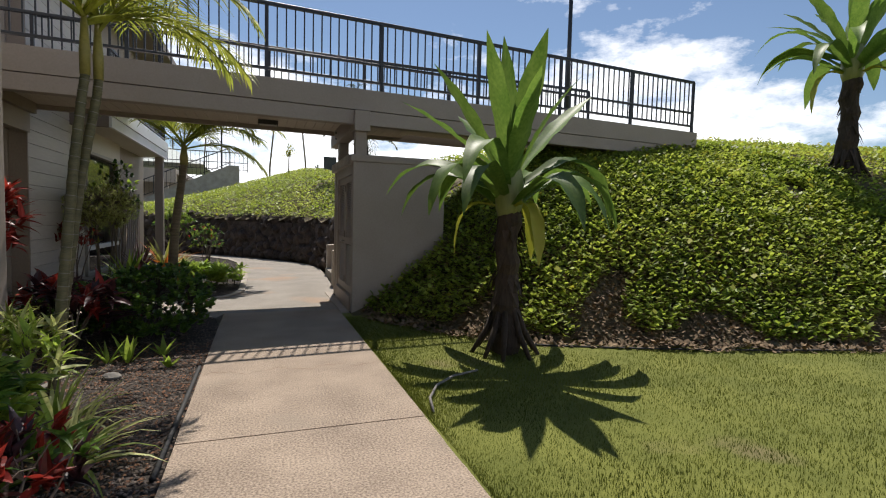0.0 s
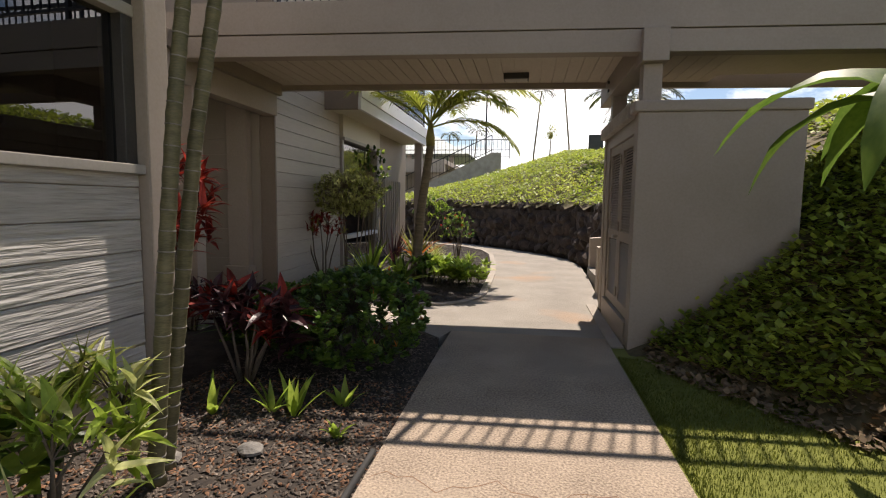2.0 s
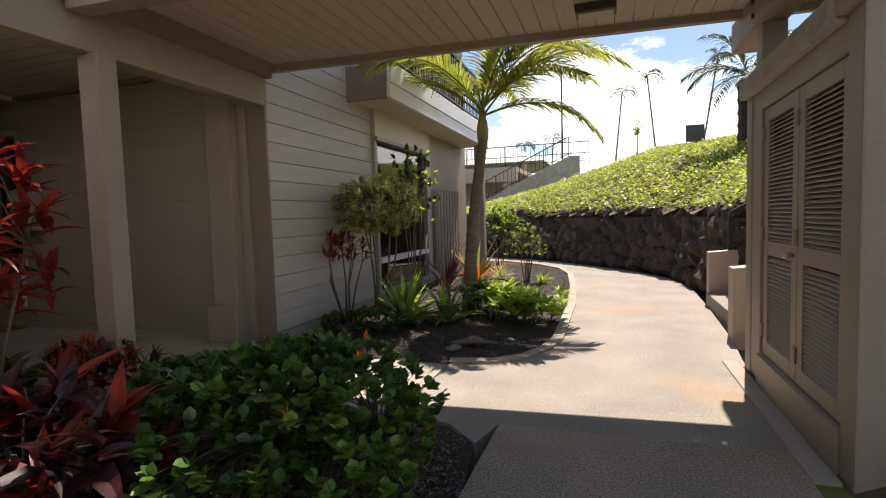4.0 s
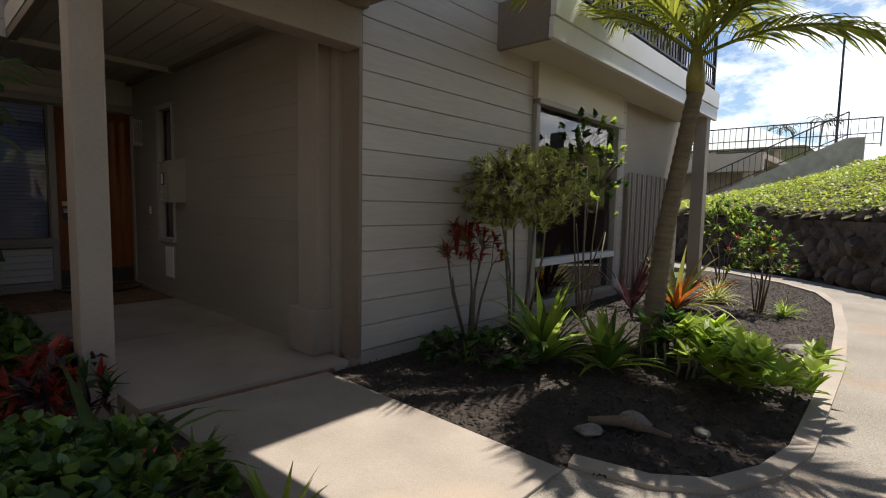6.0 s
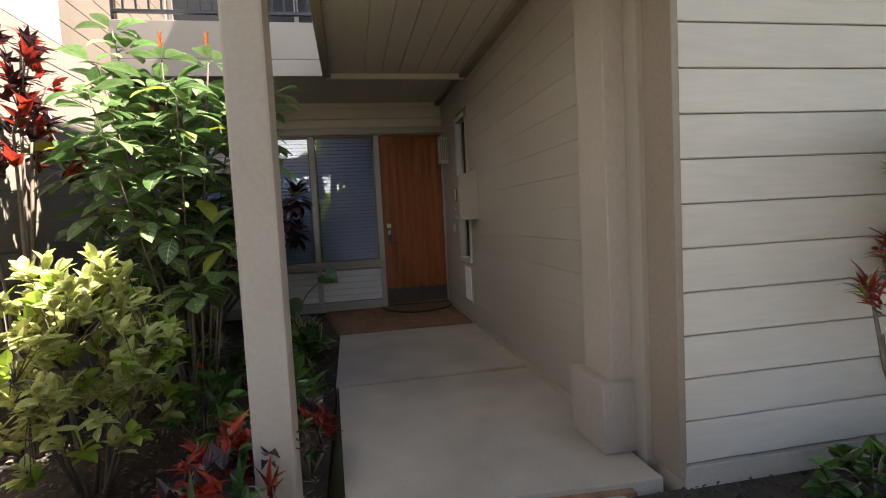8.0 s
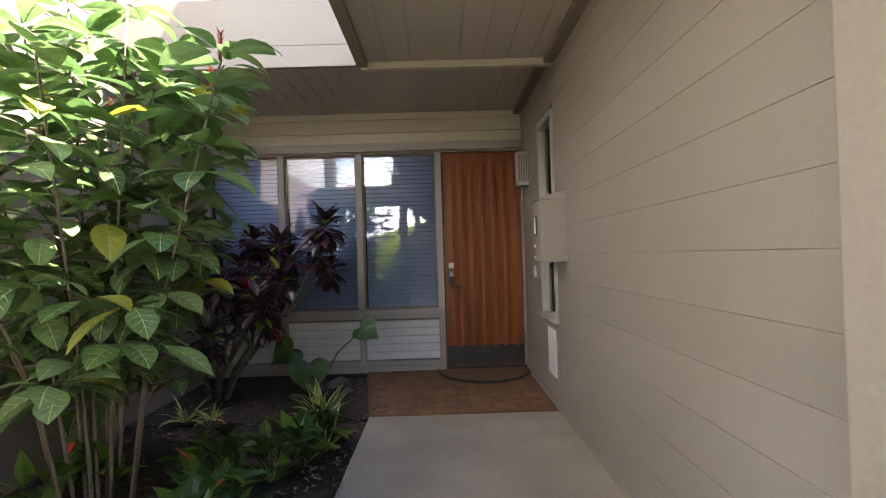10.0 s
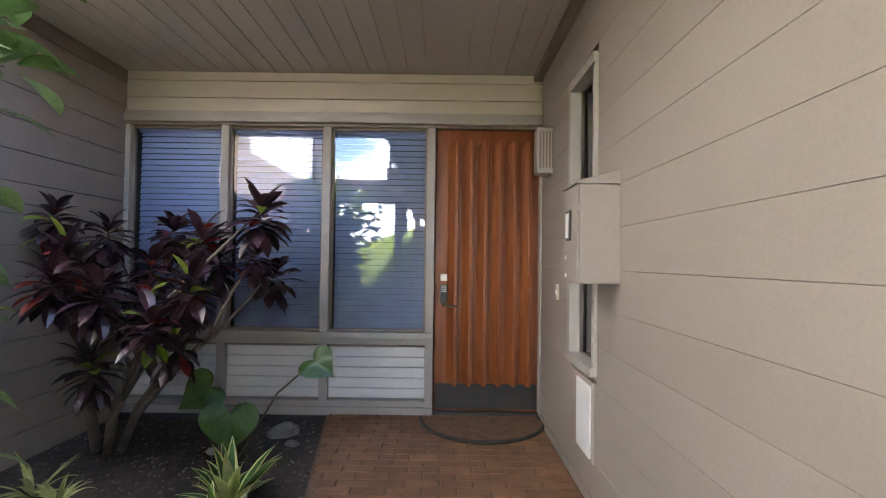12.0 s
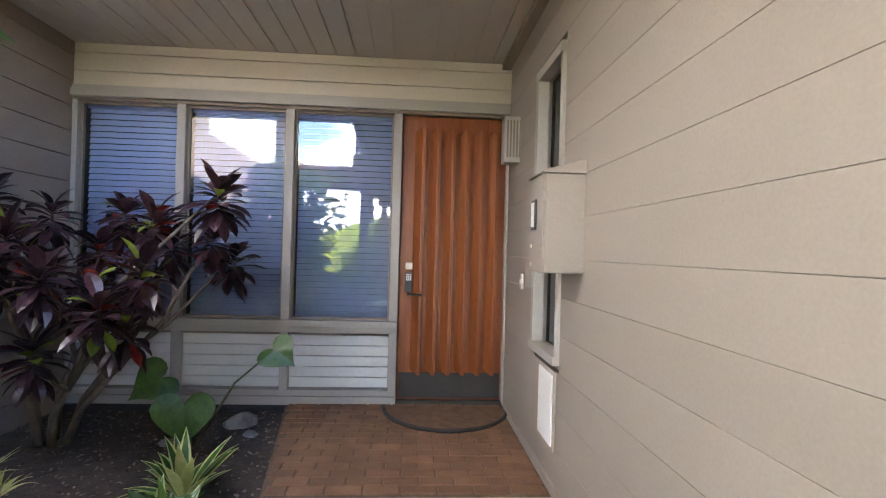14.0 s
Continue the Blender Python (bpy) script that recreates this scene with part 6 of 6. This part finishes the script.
# ---- far things ----
sign = thing("sign_board", "back of a dark rectangular sign on the crest", "sign", at=(2.95, 22, 2.9))
bx("board", (2.66, 3.2, 22.0, 22.04, 3.42, 3.95), M_SIGN, sign, bevel=0.012)
bx("leg", (2.86, 3.0, 22.0, 22.04, 2.6, 3.42), M_SIGN, sign, bevel=0.005)


def street_lamp(x, y, z0, z1):
    l = thing("street_lamp", "tall dark lamp post with a flat round head", "street lamp", "lamp posts", at=(x, y, z0))
    hang("pole", Shape().tube([(x, y, z0), (x, y, z1)], [0.07, 0.045], 8), M_STEEL, l)
    hang("head", Shape().tube([(x, y, z1 - 0.1), (x, y, z1), (x, y, z1 + 0.12)], [0.12, 0.42, 0.2], 14), M_DARK, l)


street_lamp(-2.2, 34, 0.0, 9.4)
street_lamp(7.85, 11.5, 2.6, 9.5)

far = thing("far_building", "low tan building with deck railing and pale green roof", "building", at=(-9, 32, 0))
bx("wall", (-20, -4.6, 33.5, 34, -0.1, 3.2), M_FARWALL, far)
bx("wall", (-20, -4.2, 30.2, 30.5, 3.0, 3.75), M_FARWALL, far, "tan deck fascia")
bx("deck", (-20, -4.2, 30.5, 40, 3.5, 3.75), M_FARWALL, far)
for x in (-19, -15.5, -12, -8.5, -5):
    bx("column", (x, x + 0.35, 30.6, 30.95, -0.1, 3.0), M_FARWALL, far)
roof = Shape()
roof.v = [(-18, 36, 4.6), (-3.5, 36, 4.6), (-3.5, 46, 4.6), (-18, 46, 4.6), (-15, 41, 6.3), (-6.5, 41, 6.3)]
roof.f = [(0, 1, 5, 4), (1, 2, 5), (2, 3, 4, 5), (3, 0, 4), (3, 2, 1, 0)]
under(part("roof", roof, M_ROOF), far)
for x in (-16, -12, -8, -5):
    bx("column", (x, x + 0.3, 37, 37.3, 3.7, 4.6), M_FARWALL, far)
railing("deck_railing", "black railing along the far deck", (-19.5, 30.3, 3.75), (-0.6, 30.3, 3.75), 0.0, 1.05, (0.12, 0.5), 2.2, 0.22)
stair = Shape()
stair.v = [(x, y, z) for y in (29.2, 29.6) for x, z in ((-6.4, 1.3), (-1.0, 1.3), (-1.0, 4.0), (-1.5, 4.0), (-6.4, 1.7))]
stair.f = [(0, 1, 2, 3, 4), (9, 8, 7, 6, 5)] + [(i, i + 5, (i + 1) % 5 + 5, (i + 1) % 5) for i in range(5)]
st = thing("far_staircase", "grey outdoor staircase wall rising to the far deck", "staircase", at=(-3.5, 29.4, 0))
under(part("stringer", stair, M_COPING), st)
bx("base", (-6.4, -1.0, 29.25, 29.55, -0.1, 1.35), M_COPING, st)
railing("stair_railing", "black railing climbing the far staircase", (-6.3, 29.3, 1.75), (-1.5, 29.3, 3.98), 0.0, 0.95, (0.15,), 1.2, 0.2)
for x, y, r, h in ((7.0, 52, 2.6, 6.4), (11.5, 56, 3.2, 7.2), (4.2, 60, 2.4, 5.8), (15.5, 50, 2.6, 6.0)):
    t = thing("far_tree", "distant rounded dark green tree on the skyline", "tree", "far trees", at=(x, y, 0))
    trunk, crown = Shape().tube([(x, y, -0.1), (x + 0.2, y, h * 0.5), (x, y, h * 0.8)], [0.25, 0.2, 0.1], 7), Shape()
    for k in range(900):
        w = spread(-0.6, 1.5)
        q = Vector((x, y, h * 0.72)) + Vector((w.x * r, w.y * r, w.z * h * 0.3)) * rnd.uniform(0.45, 1.0) * (1 + 0.3 * noise.noise(w * 2 + Vector((x, 0, 0))))
        crown.leaf(q, spread(-0.3, 1.0), 0.55, 0.3, 0.3, 2)
    hang("trunk", trunk, M_BARK, t)
    hang("crown", crown, M_PALM_FAR, t, smooth=False)
gold = thing("gold_shrub", "small yellow-leaved tree on the bank's crest", "tree", at=(1.4, 26, 3.3))
trunk, crown = Shape().tube([(1.4, 26, 3.2), (1.42, 26, 4.3)], [0.04, 0.02], 6), Shape()
for k in range(160):
    w = spread(-0.3, 1.5)
    crown.leaf(Vector((1.42, 26, 4.3)) + Vector((w.x * 0.35, w.y * 0.35, w.z * 0.6)) * rnd.random(), spread(0, 1.3), 0.16, 0.07, 0.3, 2)
hang("trunk", trunk, M_TWIG, gold)
hang("crown", crown, M_COVER_Y, gold, smooth=False)

# ---- mat and brick paving ----
matt = thing("door_mat", "half-round brown coir door mat with black rubber rim", "door mat", at=(-8.1, 8.03, 0.06))
outline = [(-8.08, 7.53)] + [(-8.08 + 0.56 * math.sin(a), 8.03 - 0.50 * math.cos(a)) for a in np.linspace(0.12, math.pi - 0.12, 24)] + [(-8.08, 8.50)]
under(part("coir_pad", Shape().prism([(x - 0.0, y) for x, y in outline], 0.062, 0.078), M_MAT), matt)
rim = Shape().tube([(x, y, 0.074) for x, y in outline], 0.016, 6)
under(part("rim", rim, M_RUBBER, None, "black rubber rim", True), matt)

paving = structure("floor_2", Shape().prism([(-8.2, 6.72), (-6.62, 6.97), (-6.62, 8.52), (-8.2, 8.52)], -0.1, 0.05), M_SAND, "brick paved porch floor before the door", "floor")
row = 0
x = -8.15
while x < -6.64:
    lip = 6.74 + 0.16 * (x + 8.2)
    y = 6.60 + (0.10 if row % 2 else 0.0)
    while y < 8.42:
        if y + 0.195 < lip + 0.04:
            y += 0.2
            continue
        start, end = max(y, lip), min(y + 0.19, 8.50)
        w = end - start
        o = piece("brick", (0.088, round(w, 2), 0.02), M_BRICK, (x, start + w / 2, 0.052 + rnd.uniform(-0.0012, 0.0012)), paving, 0.005, rnd.uniform(-0.008, 0.008))
        y += 0.2
    x += 0.098
    row += 1
